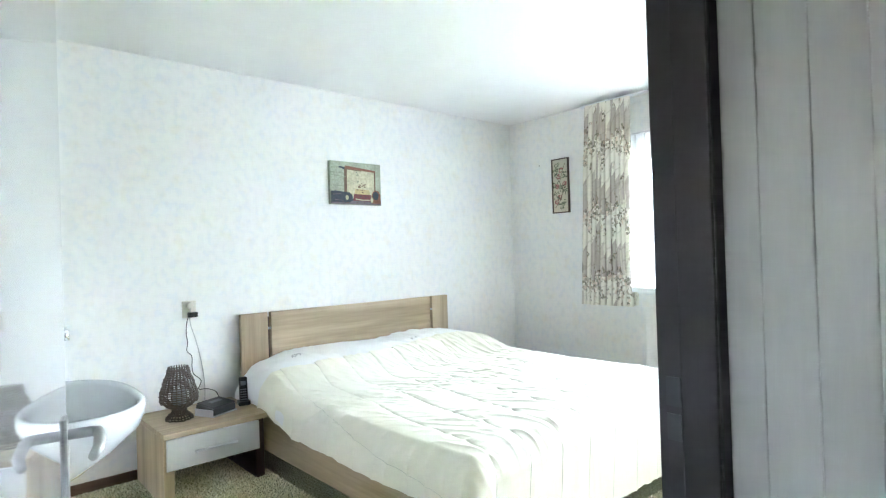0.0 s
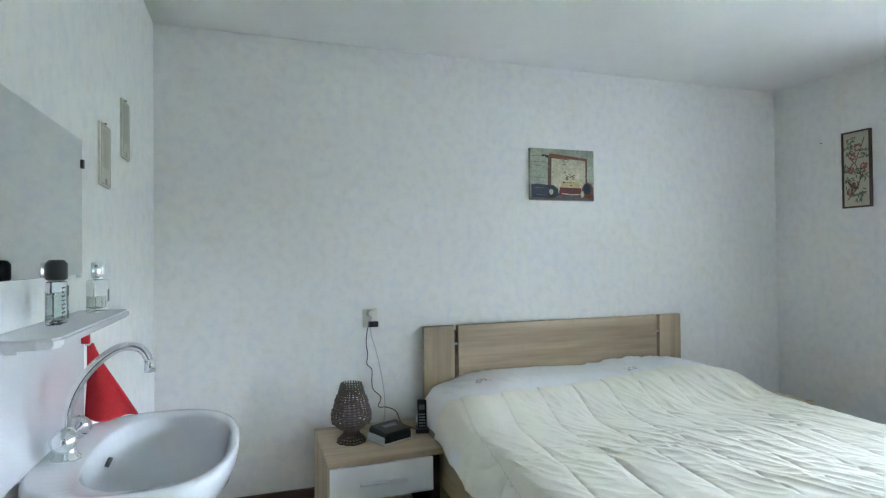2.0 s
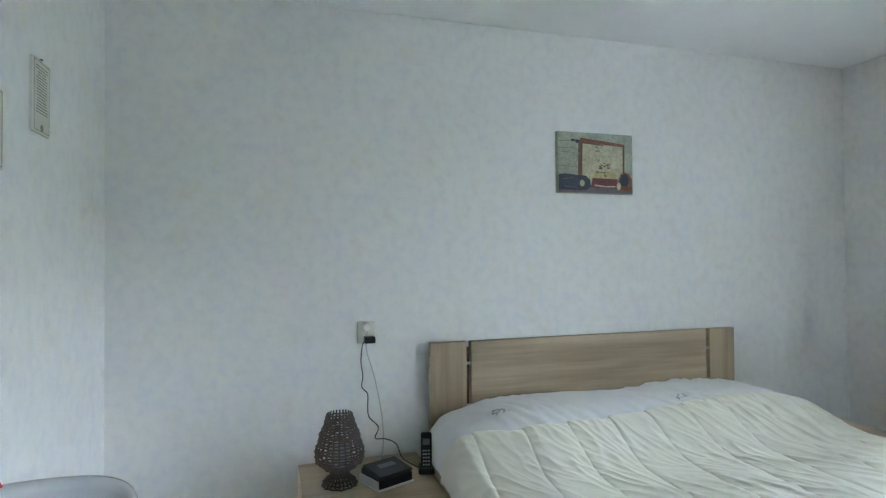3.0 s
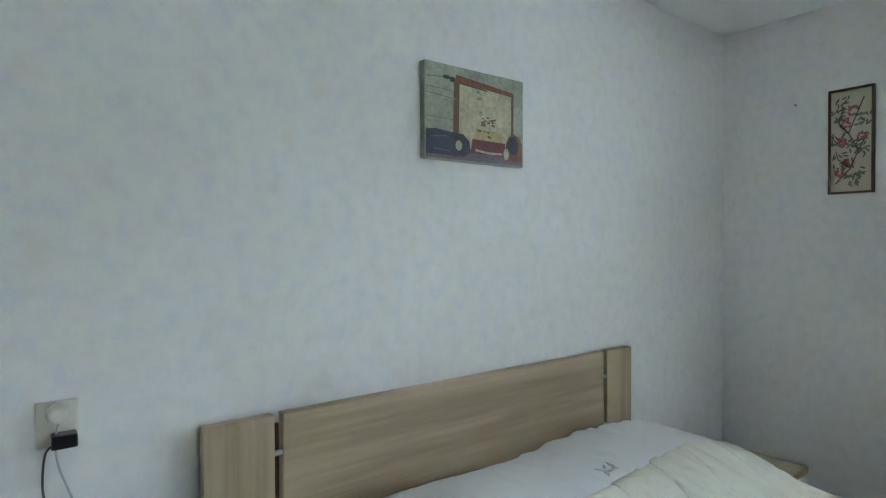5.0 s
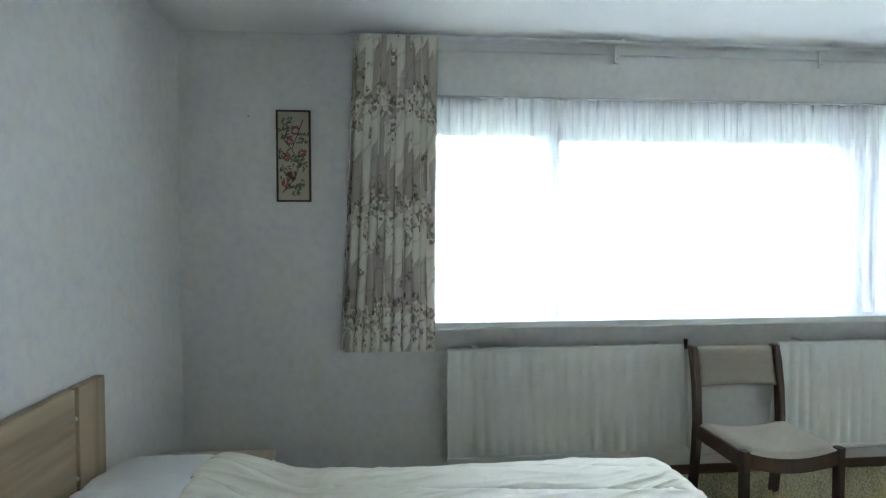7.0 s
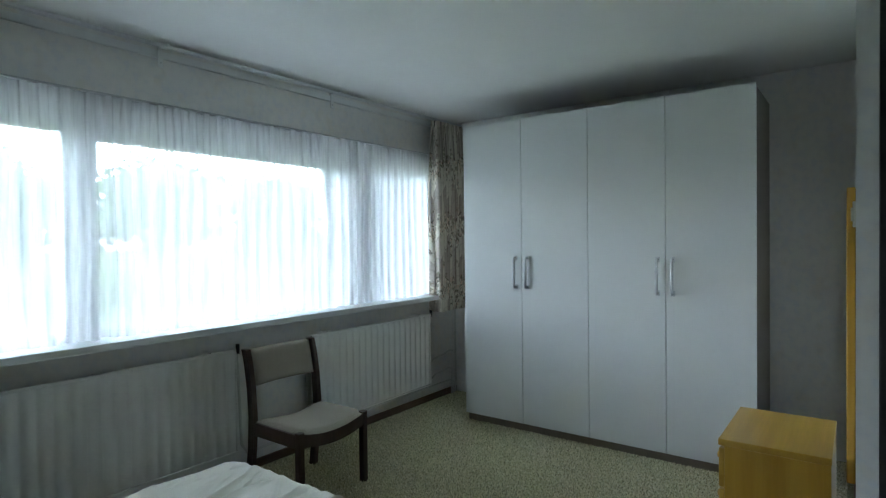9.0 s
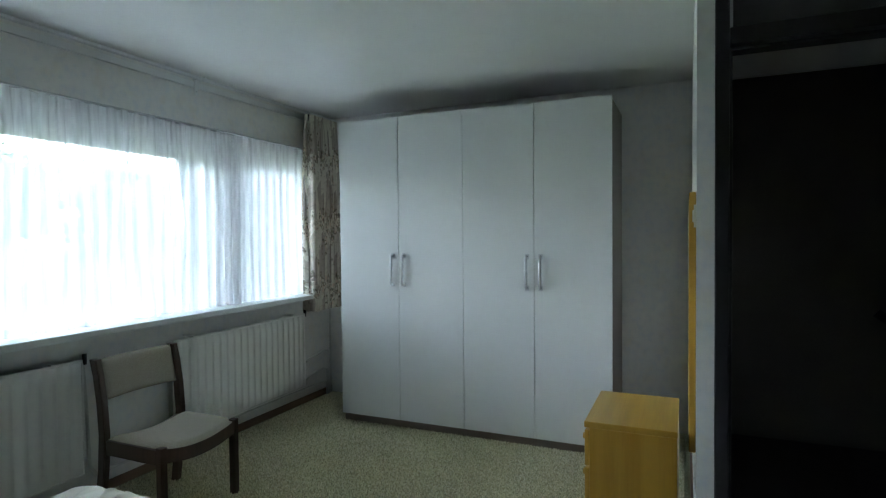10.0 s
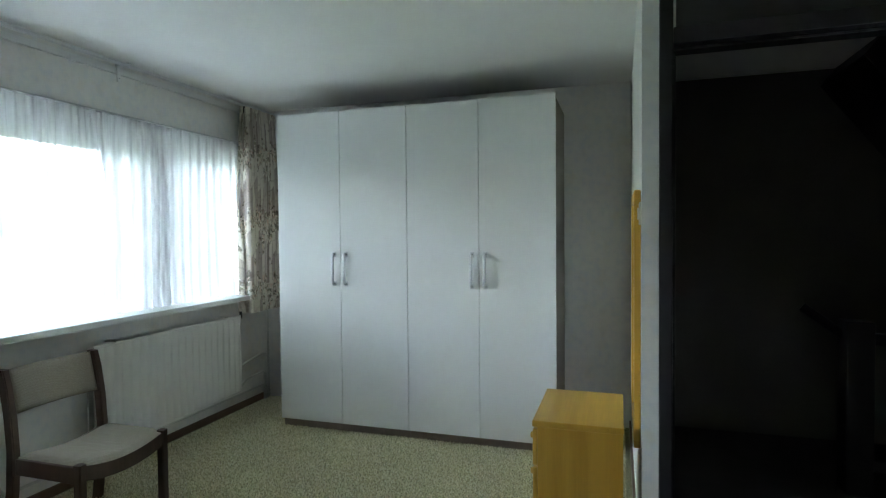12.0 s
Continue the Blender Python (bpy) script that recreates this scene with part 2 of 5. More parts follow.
def ribbed():
    """Beige wool with fine slanting ribs."""
    m, n, l, b = node_mat("ribbed_wool")
    wave = n.new("ShaderNodeTexWave")
    wave.bands_direction = "Y"
    wave.inputs["Scale"].default_value, wave.inputs["Distortion"].default_value = 85.0, 0.6
    v = coords(n, l)
    v.node.inputs["Rotation"].default_value = (radians(35), radians(20), radians(38))
    l.new(v, wave.inputs["Vector"])
    r = ramp(n, [(0.15, (0.36, 0.32, 0.255)), (0.6, (0.52, 0.47, 0.385))])
    l.new(wave.outputs["Fac"], r.inputs[0])
    wool = ramp(n, [(0.3, (0.78, 0.78, 0.78)), (0.7, (1, 1, 1))])
    l.new(noise_tex(n, l, coords(n, l), 130.0, 3.0), wool.inputs[0])
    mul = n.new("ShaderNodeMix")
    mul.data_type, mul.blend_type = "RGBA", "MULTIPLY"
    mul.inputs["Factor"].default_value = 1.0
    l.new(r.outputs[0], mul.inputs["A"]), l.new(wool.outputs[0], mul.inputs["B"])
    l.new(mul.outputs["Result"], b.inputs["Base Color"])
    b.inputs["Roughness"].default_value = 0.95
    bump(n, l, b, wave.outputs["Fac"], 0.6, 0.002)
    return m


SEATCLOTH = ribbed()
WICKER = plain("brown_wicker", (0.088, 0.064, 0.048), 0.6, vary=0.5, scale=35, fine=120, relief=0.5)
BLACK = plain("black_plastic", (0.018, 0.018, 0.02), 0.35, vary=0.1, relief=0.1)
GREYPL = plain("grey_plastic", (0.20, 0.21, 0.22), 0.4, vary=0.05)
IVORY = plain("ivory_plastic", (0.72, 0.69, 0.60), 0.4, vary=0.03)
RED = plain("red_terry", (0.56, 0.025, 0.03), 0.95, vary=0.2, fine=180, relief=0.8)
MIRROR = plain("silvered_glass", (0.86, 0.89, 0.88), 0.0, 1.0, vary=0.0, relief=0.0)
GLASS = glass("window_glass")
BOTTLE = glass("bottle_glass", (0.96, 0.975, 0.97))
TRANSOM = glass("transom_glass", (0.5, 0.5, 0.5), 0.05)
PANELWHITE = plain("laminate_white", (0.66, 0.67, 0.675), 0.2, vary=0.01, relief=0.02)
PLANKPAINT = plain("grey_white_board_paint", (0.44, 0.45, 0.415), 0.5, vary=0.05, relief=0.1, stretch=(1, 1, 0.15))
# base colours carry the hall's gloom, so the doorway reads near black
HALLWALL_DIM = plain("hall_wall", (0.14, 0.13, 0.115), 0.8, vary=0.08, relief=0.2)
HALLFLOOR_DIM = plain("hall_carpet", (0.05, 0.045, 0.04), 0.95, vary=0.3, fine=120, relief=0.6)

# ---- building helpers ----
BASE = {}


def thing(name, at, label, category, group="", kind=""):
    ob = new(name)
    ob.empty_display_size = 0.1
    ob.location = at
    BASE[ob] = Vector(at)
    return tagged(ob, label, category, group, kind)


def mesh_of(name, bm, material, smooth=False):
    me = bpy.data.meshes.new(name)
    bm.to_mesh(me)
    bm.free()
    for mt in material if isinstance(material, (list, tuple)) else [material]:
        me.materials.append(mt)
    if smooth:
        for p in me.polygons:
            p.use_smooth = True
    return me


def part(name, bm, material, parent, label="", smooth=False):
    """One mesh under a thing or a part; bm is given in world coordinates."""
    off = BASE[parent]
    bmesh.ops.translate(bm, verts=bm.verts, vec=-off)
    ob = new(name, mesh_of(name, bm, material, smooth))
    ob.parent = parent
    BASE[ob] = off
    return tagged(ob, label)


def solid(name, bm, material, label="", category="", group="", kind="", smooth=False):
    """A thing that is one mesh."""
    ob = new(name, mesh_of(name, bm, material, smooth))
    BASE[ob] = Vector((0, 0, 0))
    return tagged(ob, label, category, group, kind)


def box(x0, x1, y0, y1, z0, z1, bevel=0.0, seg=2, bm=None):
    bm = bm or bmesh.new()
    m = Matrix.Translation(((x0 + x1) / 2, (y0 + y1) / 2, (z0 + z1) / 2)) @ Matrix.Diagonal((x1 - x0, y1 - y0, z1 - z0, 1))
    made = bmesh.ops.create_cube(bm, size=1, matrix=m)["verts"]
    if bevel:
        edges = list({e for v in made for e in v.link_edges})
        bmesh.ops.bevel(bm, geom=edges, offset=bevel, segments=seg, affect="EDGES", profile=0.5)
    return bm


def boxes(rows, bevel=0.0):
    bm = bmesh.new()
    for r in rows:
        box(*r, bevel=bevel, bm=bm)
    return bm


def tube(points, radius, sides=8, bm=None, closed=False):
    """A round rod along points; radius is a number or one for each point."""
    bm = bm or bmesh.new()
    pts = [Vector(p) for p in points]
    rings = []
    n = len(pts)
    side = None
    for i, p in enumerate(pts):
        a, c = (pts[i - 1], pts[(i + 1) % n]) if closed else (pts[max(i - 1, 0)], pts[min(i + 1, n - 1)])
        d = (c - a).normalized()
        if side is None:
            side = d.orthogonal().normalized()
        side = (side - d * side.dot(d)).normalized()
        up = d.cross(side)
        r = radius[i] if isinstance(radius, (list, tuple)) else radius
        rings.append([bm.verts.new(p + r * (math.cos(2 * math.pi * k / sides) * side + math.sin(2 * math.pi * k / sides) * up)) for k in range(sides)])
    for i in range(n if closed else n - 1):
        A, B = rings[i], rings[(i + 1) % n]
        for k in range(sides):
            bm.faces.new((A[k], A[(k + 1) % sides], B[(k + 1) % sides], B[k]))
    if not closed:
        bm.faces.new(rings[0][::-1]), bm.faces.new(rings[-1])
    return bm


def lathe(profile, at, sides=32, bm=None):
    """Turned body: profile is (radius, height) pairs."""
    bm = bm or bmesh.new()
    rings = []
    for r, z in profile:
        rings.append([bm.verts.new((at[0] + r * math.cos(2 * math.pi * k / sides), at[1] + r * math.sin(2 * math.pi * k / sides), at[2] + z)) for k in range(sides)])
    for A, B in zip(rings, rings[1:]):
        for k in range(sides):
            bm.faces.new((A[k], A[(k + 1) % sides], B[(k + 1) % sides], B[k]))
    bm.faces.new(rings[0][::-1]), bm.faces.new(rings[-1])
    return bm


def sheet(f, nu, nv, bm=None):
    """Grid surface from f(u, v) with u, v in 0..1."""
    bm = bm or bmesh.new()
    g = [[bm.verts.new(f(i / nu, j / nv)) for j in range(nv + 1)] for i in range(nu + 1)]
    for i in range(nu):
        for j in range(nv):
            bm.faces.new((g[i][j], g[i + 1][j], g[i + 1][j + 1], g[i][j + 1]))
    return bm


def turned(bm, at, deg):
    bmesh.ops.rotate(bm, verts=bm.verts, cent=at, matrix=Matrix.Rotation(radians(deg), 3, "Z"))
    return bm


# ---- rooms ----
XW, XE, YS, H = -0.12, 4.0, -5.1, 2.475
YD, XM, XH = -3.1, 0.975, 1.0          # door wall and mirror wall, room side
HX, HY = -2.1, -5.22        # far corner of the hall

solid("floor", box(-0.3, XE + 0.05, YS - 0.05, 0.05, -0.1, 0.0), CARPET, "pale olive looped pile carpet", "floor", kind="structure")
solid("hall_floor", boxes([(HX, XH - 0.105, HY, YD - 0.115, -0.1, 0.003)]), HALLFLOOR_DIM, "hall carpet toned dark for the dim hall", "floor", kind="structure")
solid("ceiling", box(HX - 0.1, XE + 0.3, HY - 0.1, 0.3, H, H + 0.15), CEIL, "smooth white painted ceiling", "ceiling", kind="structure")
solid("wall_north", box(XW - 0.1, XE + 0.3, 0.0, 0.2, 0, H), PAPER, "wall with pale mottled wallpaper", "wall", kind="structure")
WY0, WY1, WZ0, WZ1 = -4.78, -1.22, 0.905, 2.10
solid("wall_east", boxes([(XE, XE + 0.3, YS - 0.2, 0, 0, WZ0), (XE, XE + 0.3, YS - 0.2, 0, WZ1, H),
                          (XE, XE + 0.3, YS - 0.2, WY0, WZ0, WZ1), (XE, XE + 0.3, WY1, 0, WZ0, WZ1)]),
      PAPER, "window wall with pale mottled wallpaper", "wall", kind="structure")
solid("wall_west", boxes([(XW - 0.12, XW, -2.80, 0, 0, H), (XW - 0.12, XW - 0.09, YD, -2.80, 0, H)]), PAPER, "wall with pale mottled wallpaper behind the washbasin", "wall", kind="structure")
solid("wall_south", box(XM, XE, YS - 0.2, YS, 0, H), PAPER, "wall with pale mottled wallpaper behind the wardrobe", "wall", kind="structure")
solid("wall_mirror", box(XH - 0.085, XM, YS - 0.2, YD, 0, H), PAPER, "short wall with pale wallpaper beside the doorway", "wall", kind="structure")
solid("hall_wall_south", box(HX, XH - 0.1, HY - 0.1, HY, 0, H), HALLWALL_DIM, "hall wall toned dark for the dim hall", "wall", kind="structure")
solid("hall_wall_north", box(HX, -0.201, YD - 0.1, YD - 0.002, 0, H), HALLWALL_DIM, "hall wall beside the bedroom door, toned dark for the dim hall", "wall", kind="structure")
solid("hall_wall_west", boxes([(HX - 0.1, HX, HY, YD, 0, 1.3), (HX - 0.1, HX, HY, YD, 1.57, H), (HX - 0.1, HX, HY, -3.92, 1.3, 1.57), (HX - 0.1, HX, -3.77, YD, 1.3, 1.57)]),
      HALLWALL_DIM, "hall wall with a small window opening, toned dark for the dim hall", "wall", kind="structure")
hall_east = solid("hall_wall_east", box(XH - 0.1, XH - 0.088, YS - 0.12, YD - 0.115, 0, H), PLANKPAINT, "hall wall clad with grey-white boards", "wall", kind="structure")

# skirting boards
solid("baseboard", boxes([(XW, XE, -0.014, 0, 0, 0.055)], 0.003), SKIRT, "brown wooden skirting along the wall", "baseboard", kind="structure")
solid("baseboard", boxes([(XE - 0.014, XE, YS, -0.016, 0, 0.055)], 0.003), SKIRT_Y, "brown wooden skirting under the radiators", "baseboard", kind="structure")
solid("baseboard", boxes([(XW, XW + 0.014, -2.79, -0.016, 0, 0.055)], 0.003), SKIRT_Y, "brown wooden skirting under the washbasin", "baseboard", kind="structure")
solid("baseboard", boxes([(XM, XM + 0.014, YS, YD - 0.01, 0, 0.055)], 0.003), SKIRT_Y, "brown wooden skirting behind the chest", "baseboard", kind="structure")

# door frame with fan light
DX0, DX1 = -0.15, 0.867
frame_1 = thing("door_frame_1", (0.4, YD - 0.06, 0), "dark brown door frame with a glazed fan light", "door frame", kind="structure")
part("post", box(DX1, XH - 0.087, YD - 0.113, YD + 0.006, 0, H - 0.002, 0.004), FRAMEDARK, frame_1)
part("post", box(DX0 - 0.05, DX0, YD - 0.113, YD + 0.006, 0, H - 0.002, 0.004), FRAMEDARK, frame_1)
part("lintel", boxes([(DX0 + 0.001, DX1 - 0.001, YD - 0.112, YD + 0.005, 2.090, 2.150), (DX0 + 0.001, DX1 - 0.001, YD - 0.112, YD - 0.04, 2.078, 2.090)], 0.003), FRAMEDARK, frame_1)
part("head", box(DX0 + 0.001, DX1 - 0.001, YD - 0.112, YD + 0.005, H - 0.04, H - 0.003, 0.003), FRAMEDARK, frame_1)
part("stop", box(DX1 - 0.012, DX1 - 0.0005, YD - 0.112, YD - 0.045, 0.003, 2.076, 0.003), FRAMEDARK, frame_1)
pane = part("pane", box(DX0 + 0.002, DX1 - 0.002, YD - 0.05, YD - 0.045, 2.152, H - 0.042), TRANSOM, frame_1, "fan light glass")
part("bead", boxes([(DX0 + 0.004, DX1 - 0.004, YD - 0.044, YD - 0.034, 2.151, 2.159), (DX1 - 0.012, DX1 - 0.002, YD - 0.044, YD - 0.034, 2.160, H - 0.043), (DX0 + 0.002, DX0 + 0.012, YD - 0.044, YD - 0.034, 2.160, H - 0.043)]),
     plain("grey_bead", (0.5, 0.5, 0.48), 0.5), frame_1, "pale glazing bead")
part("strike_plate", boxes([(DX1 - 0.003, DX1 - 0.0002, YD - 0.04, YD - 0.012, 0.88, 0.93), (DX1 - 0.003, DX1 - 0.0002, YD - 0.04, YD - 0.012, 0.945, 1.0)]), BLACK, frame_1)

# open door leaf
LEAF = 0.80
hinge = (DX0 + 0.004, YD + 0.012, 0)
door = thing("door_1", (hinge[0], hinge[1], 0.005), "white glossy flush bedroom door standing open", "door", kind="structure")
TURN = -11.6


def leafed(bm):
    return turned(bm, hinge, TURN)


hx, hy = hinge[0], hinge[1]
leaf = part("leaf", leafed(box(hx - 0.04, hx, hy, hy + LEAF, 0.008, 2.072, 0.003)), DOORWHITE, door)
bm = box(hx, hx + 0.006, hy + LEAF - 0.085, hy + LEAF - 0.04, 0.765, 0.961, 0.002)
plate = part("handle_plate", leafed(bm), IRON, door, "satin steel escutcheon plate")
zz, yy = 0.928, hy + LEAF - 0.062
bm = tube([(hx + 0.004, yy, zz), (hx + 0.045, yy, zz), (hx + 0.054, yy - 0.006, zz), (hx + 0.058, yy - 0.03, zz), (hx + 0.058, yy - 0.1, zz - 0.004), (hx + 0.05, yy - 0.13, zz - 0.012)],
          [0.010, 0.010, 0.0105, 0.010, 0.0095, 0.008], 12)
part("handle", leafed(bm), IRON, plate, "satin steel lever handle", smooth=True)
part("lock_edge", leafed(box(hx - 0.03, hx - 0.01, hy + LEAF, hy + LEAF + 0.0015, 0.79, 0.99)), STEEL, door, "steel lock face")
for z in (0.25, 1.05, 1.8):
    part("hinge", tube([(hx + 0.004, hy - 0.004, z), (hx + 0.004, hy - 0.004, z + 0.09)], 0.007, 10), STEEL, door, smooth=True)

# window
win = thing("window_1", (XE + 0.12, (WY0 + WY1) / 2, WZ0), "wide white window in three lights behind voile", "window", kind="structure")
FX0, FX1 = XE + 0.08, XE + 0.15
M1, M2 = (-2.085, -1.935), (-4.0, -3.75)
part("window_frame", boxes([(FX0, FX1, WY0, WY1, WZ0 + 0.001, WZ0 + 0.07), (FX0, FX1, WY0, WY1, 1.985, WZ1), (FX0, FX1, WY0, WY0 + 0.07, WZ0 + 0.07, 1.985), (FX0, FX1, WY1 - 0.07, WY1, WZ0 + 0.07, 1.985)], 0.004), WHITE, win)
for a, c in (M1, M2):
    part("mullion", box(FX0 - 0.004, FX1 + 0.004, a, c, WZ0 + 0.06, 1.99, 0.004), WHITE, win)
for a, c in ((WY0 + 0.07, M2[0]), (M2[1], M1[0]), (M1[1], WY1 - 0.07)):
    p = part("pane", box(FX0 + 0.03, FX0 + 0.036, a, c, WZ0 + 0.07, 1.985), GLASS, win)
    p.visible_shadow = False
part("sash", boxes([(FX0 + 0.01, FX0 + 0.06, M1[1], WY1 - 0.071, 1.96, 1.984), (FX0 + 0.01, FX0 + 0.06, M2[1] + 0.001, M1[0] - 0.001, 1.935, 1.984)], 0.003), WHITE, win)
solid("window_sill_1", box(3.835, XE + 0.078, -4.64, -1.345, 0.9, 0.935, 0.005), WHITE, "white painted window sill", "window sill", kind="structure")
solid("trim", box(3.90, 3.915, -4.6, -1.36, 0.885, 0.899), WHITE, "white strip beneath the window sill", "trim", kind="structure")

# ---- hall ----
newel = thing("stair_railing", (-0.155, -4.4, 0), "dark wooden newel post with rails", "railing")
part("newel_post", box(-0.22, -0.09, -4.465, -4.335, 0.003, 0.925, 0.006), FRAMEDARK, newel)
part("handrail", tube([(-0.1, -4.42, 0.84), (0.085, -4.46, 0.985)], 0.026, 10), FRAMEDARK, newel, smooth=True)
part("top_rail", box(-1.2, -0.221, -4.43, -4.37, 0.80, 0.86, 0.004), FRAMEDARK, newel)
part("bottom_rail", box(-1.2, -0.221, -4.415, -4.385, 0.12, 0.18, 0.004), FRAMEDARK, newel)
for i in range(8):
    x = -0.34 - 0.11 * i
    part("baluster", box(x - 0.015, x + 0.015, -4.415, -4.385, 0.18, 0.80), FRAMEDARK, newel)
stair = thing("upper_stair_flight", (-0.7, -4.75, 0.003), "dark underside of the upper stair flight", "stairs")
bm = bmesh.new()
prof = [(-0.21, 2.36), (-0.50, 1.97), (-1.50, 0.62), (-1.50, 0.004), (-1.72, 0.004), (-1.72, 0.90), (-0.66, 2.474), (-0.30, 2.474)]
for y in (-5.2, -4.5):
    bm.faces.new([bm.verts.new((x, y, z)) for x, z in prof])
bm.verts.ensure_lookup_table()
k = len(prof)
for i in range(k):
    j = (i + 1) % k
    bm.faces.new((bm.verts[i], bm.verts[j], bm.verts[k + j], bm.verts[k + i]))
bmesh.ops.recalc_face_normals(bm, faces=bm.faces)
part("stringer", bm, FRAMEDARK, stair)

# ---- bed ----
bed = thing("double_bed", (2.16, -1.1, 0), "oak-veneered double bed with a slatted headboard", "bed")
BX0, BX1, BYF = 1.266, 3.061, -2.17
part("headboard_panel", box(1.472, 2.866, -0.062, -0.026, 0.30, 0.892, 0.003), OAK_X, bed)
part("headboard_post", box(BX0, 1.449, -0.062, -0.026, 0.0, 0.892, 0.003), OAK_Z, bed)
part("headboard_post", box(2.889, BX1, -0.062, -0.026, 0.0, 0.892, 0.003), OAK_Z, bed)
for x in (1.4605, 2.8775):
    for z in (0.785, 0.58):
        part("connector", tube([(x - 0.0125, -0.05, z), (x + 0.0125, -0.05, z)], 0.008, 10), STEEL, bed, "satin metal spacer pin", smooth=True)
    part("backing_strip", box(x - 0.011, x + 0.011, -0.03, -0.022, 0.35, 0.86), BROWN, bed)
part("side_rail", box(BX0, BX0 + 0.028, BYF, -0.063, 0.10, 0.33, 0.003), OAK_Y, bed)
part("side_rail", box(BX1 - 0.028, BX1, BYF, -0.063, 0.10, 0.33, 0.003), OAK_Y, bed)
part("foot_rail", box(BX0 + 0.029, BX1 - 0.029, BYF, BYF + 0.028, 0.10, 0.33, 0.003), OAK_X, bed)
part("slat_base", box(BX0 + 0.03, BX1 - 0.03, BYF + 0.03, -0.064, 0.20, 0.25), OAK_X, bed)
for x, y in ((BX0 + 0.05, BYF + 0.05), (BX1 - 0.05, BYF + 0.05)):
    part("leg", box(x - 0.03, x + 0.03, y - 0.02, y + 0.03, 0, 0.2, 0.003), OAK_Z, bed)
solid("mattress", box(BX0 + 0.035, BX1 - 0.035, BYF + 0.04, -0.07, 0.25, 0.46, 0.03, 3), SHEET, "white mattress in the bed frame", "mattress", smooth=True)


def pillow(cx, label):
    def f(u, v):
        a, b = 2 * u - 1, 2 * v - 1
        e = max(0.0, (1 - abs(a) ** 4) * (1 - abs(b) ** 4)) ** 0.5
        x, y = cx + a * (0.40 - 0.02 * b * b), -0.33 + b * (0.255 - 0.02 * a * a)
        w = 0.012 * noise.noise((x * 6, y * 6, 2.0))
        return Vector((x, y, 0.462 + 0.02 + (0.125 + w) * e - 0.012 * (1 - e)))
    bm = sheet(f, 36, 28)

    def g(u, v):
        p = f(u, v)
        return Vector((p.x, p.y, 0.462 + 0.026 * (1 - min(1, (p.z - 0.47) / 0.05))))
    sheet(g, 36, 28, bm)
    bmesh.ops.remove_doubles(bm, verts=bm.verts, dist=0.0005)
    bmesh.ops.recalc_face_normals(bm, faces=bm.faces)
    return solid("pillow", bm, SHEET, label, "pillow", "pillows on the bed", smooth=True)


pillow(1.76, "plump white pillow against the headboard")
pillow(2.58, "plump white pillow against the headboard")

SEAMS = [1.06, 1.26, 1.46, 1.66, 1.86, 2.06, 2.26, 2.46, 2.66, 2.86, 3.06, 3.26]
TOP = 0.492


def seam_x(i, y):
    """Stitch lines run from head to foot, a little askew, and wander."""
    if i == 0:
        return 1.10
    if i == len(SEAMS) - 1:
        return 3.22
    return max(1.12, min(3.20, SEAMS[i] + 0.115 * (y + 1.0) + 0.012 * noise.noise((y * 2.2, SEAMS[i] * 3, 3.0))))


def ridge(x, y, along, across, deg, seed, sharp):
    """Long narrow crests: deg turns them from the bed's length towards the window."""
    c, d = math.cos(radians(deg)), math.sin(radians(deg))
    p, q = -y * c + x * d, x * c + y * d
    q += 0.035 * noise.noise((p * 3.0, q * 4.0, seed)) + 0.012 * noise.noise((p * 9.0, q * 9.0, seed + 3))
    return max(0.0, 1 - 1.5 * abs(noise.noise((p / along, q / across, seed + 7)))) ** sharp


def patch(x, y, size, seed, bias):
    return max(0.0, min(1.0, bias + 1.5 * noise.noise((x / size, y / size, seed))))


def creases(x, y):
    """Crumples of the cloth: slanting, crosswise near the head, lengthwise near the foot."""
    east = max(0.0, min(1.0, (x - 1.7) / 0.9))
    foot = max(0.0, min(1.0, (-0.9 - y) / 0.9))
    h = 0.0105 * ridge(x, y, 0.26, 0.066, 20, 1.0, 3.0) * (0.10 + patch(x, y, 0.45, 2.0, 0.40))
    h += 0.0080 * ridge(x, y, 0.14, 0.048, 46, 5.0, 2.6) * patch(x, y, 0.36, 6.0, 0.18) * (1 - 0.6 * foot)
    h += 0.0115 * ridge(x, y, 0.40, 0.080, 5, 9.0, 3.2) * (0.15 + 0.85 * east) * patch(x, y, 0.5, 10.0, 0.30)
    h += 0.0042 * ridge(x, y, 0.15, 0.034, 30, 13.0, 2.4) * (0.1 + patch(x, y, 0.3, 14.0, 0.25))
    return h - 0.005 + 0.008 * noise.noise((x * 1.7, y * 1.7, 5.0))


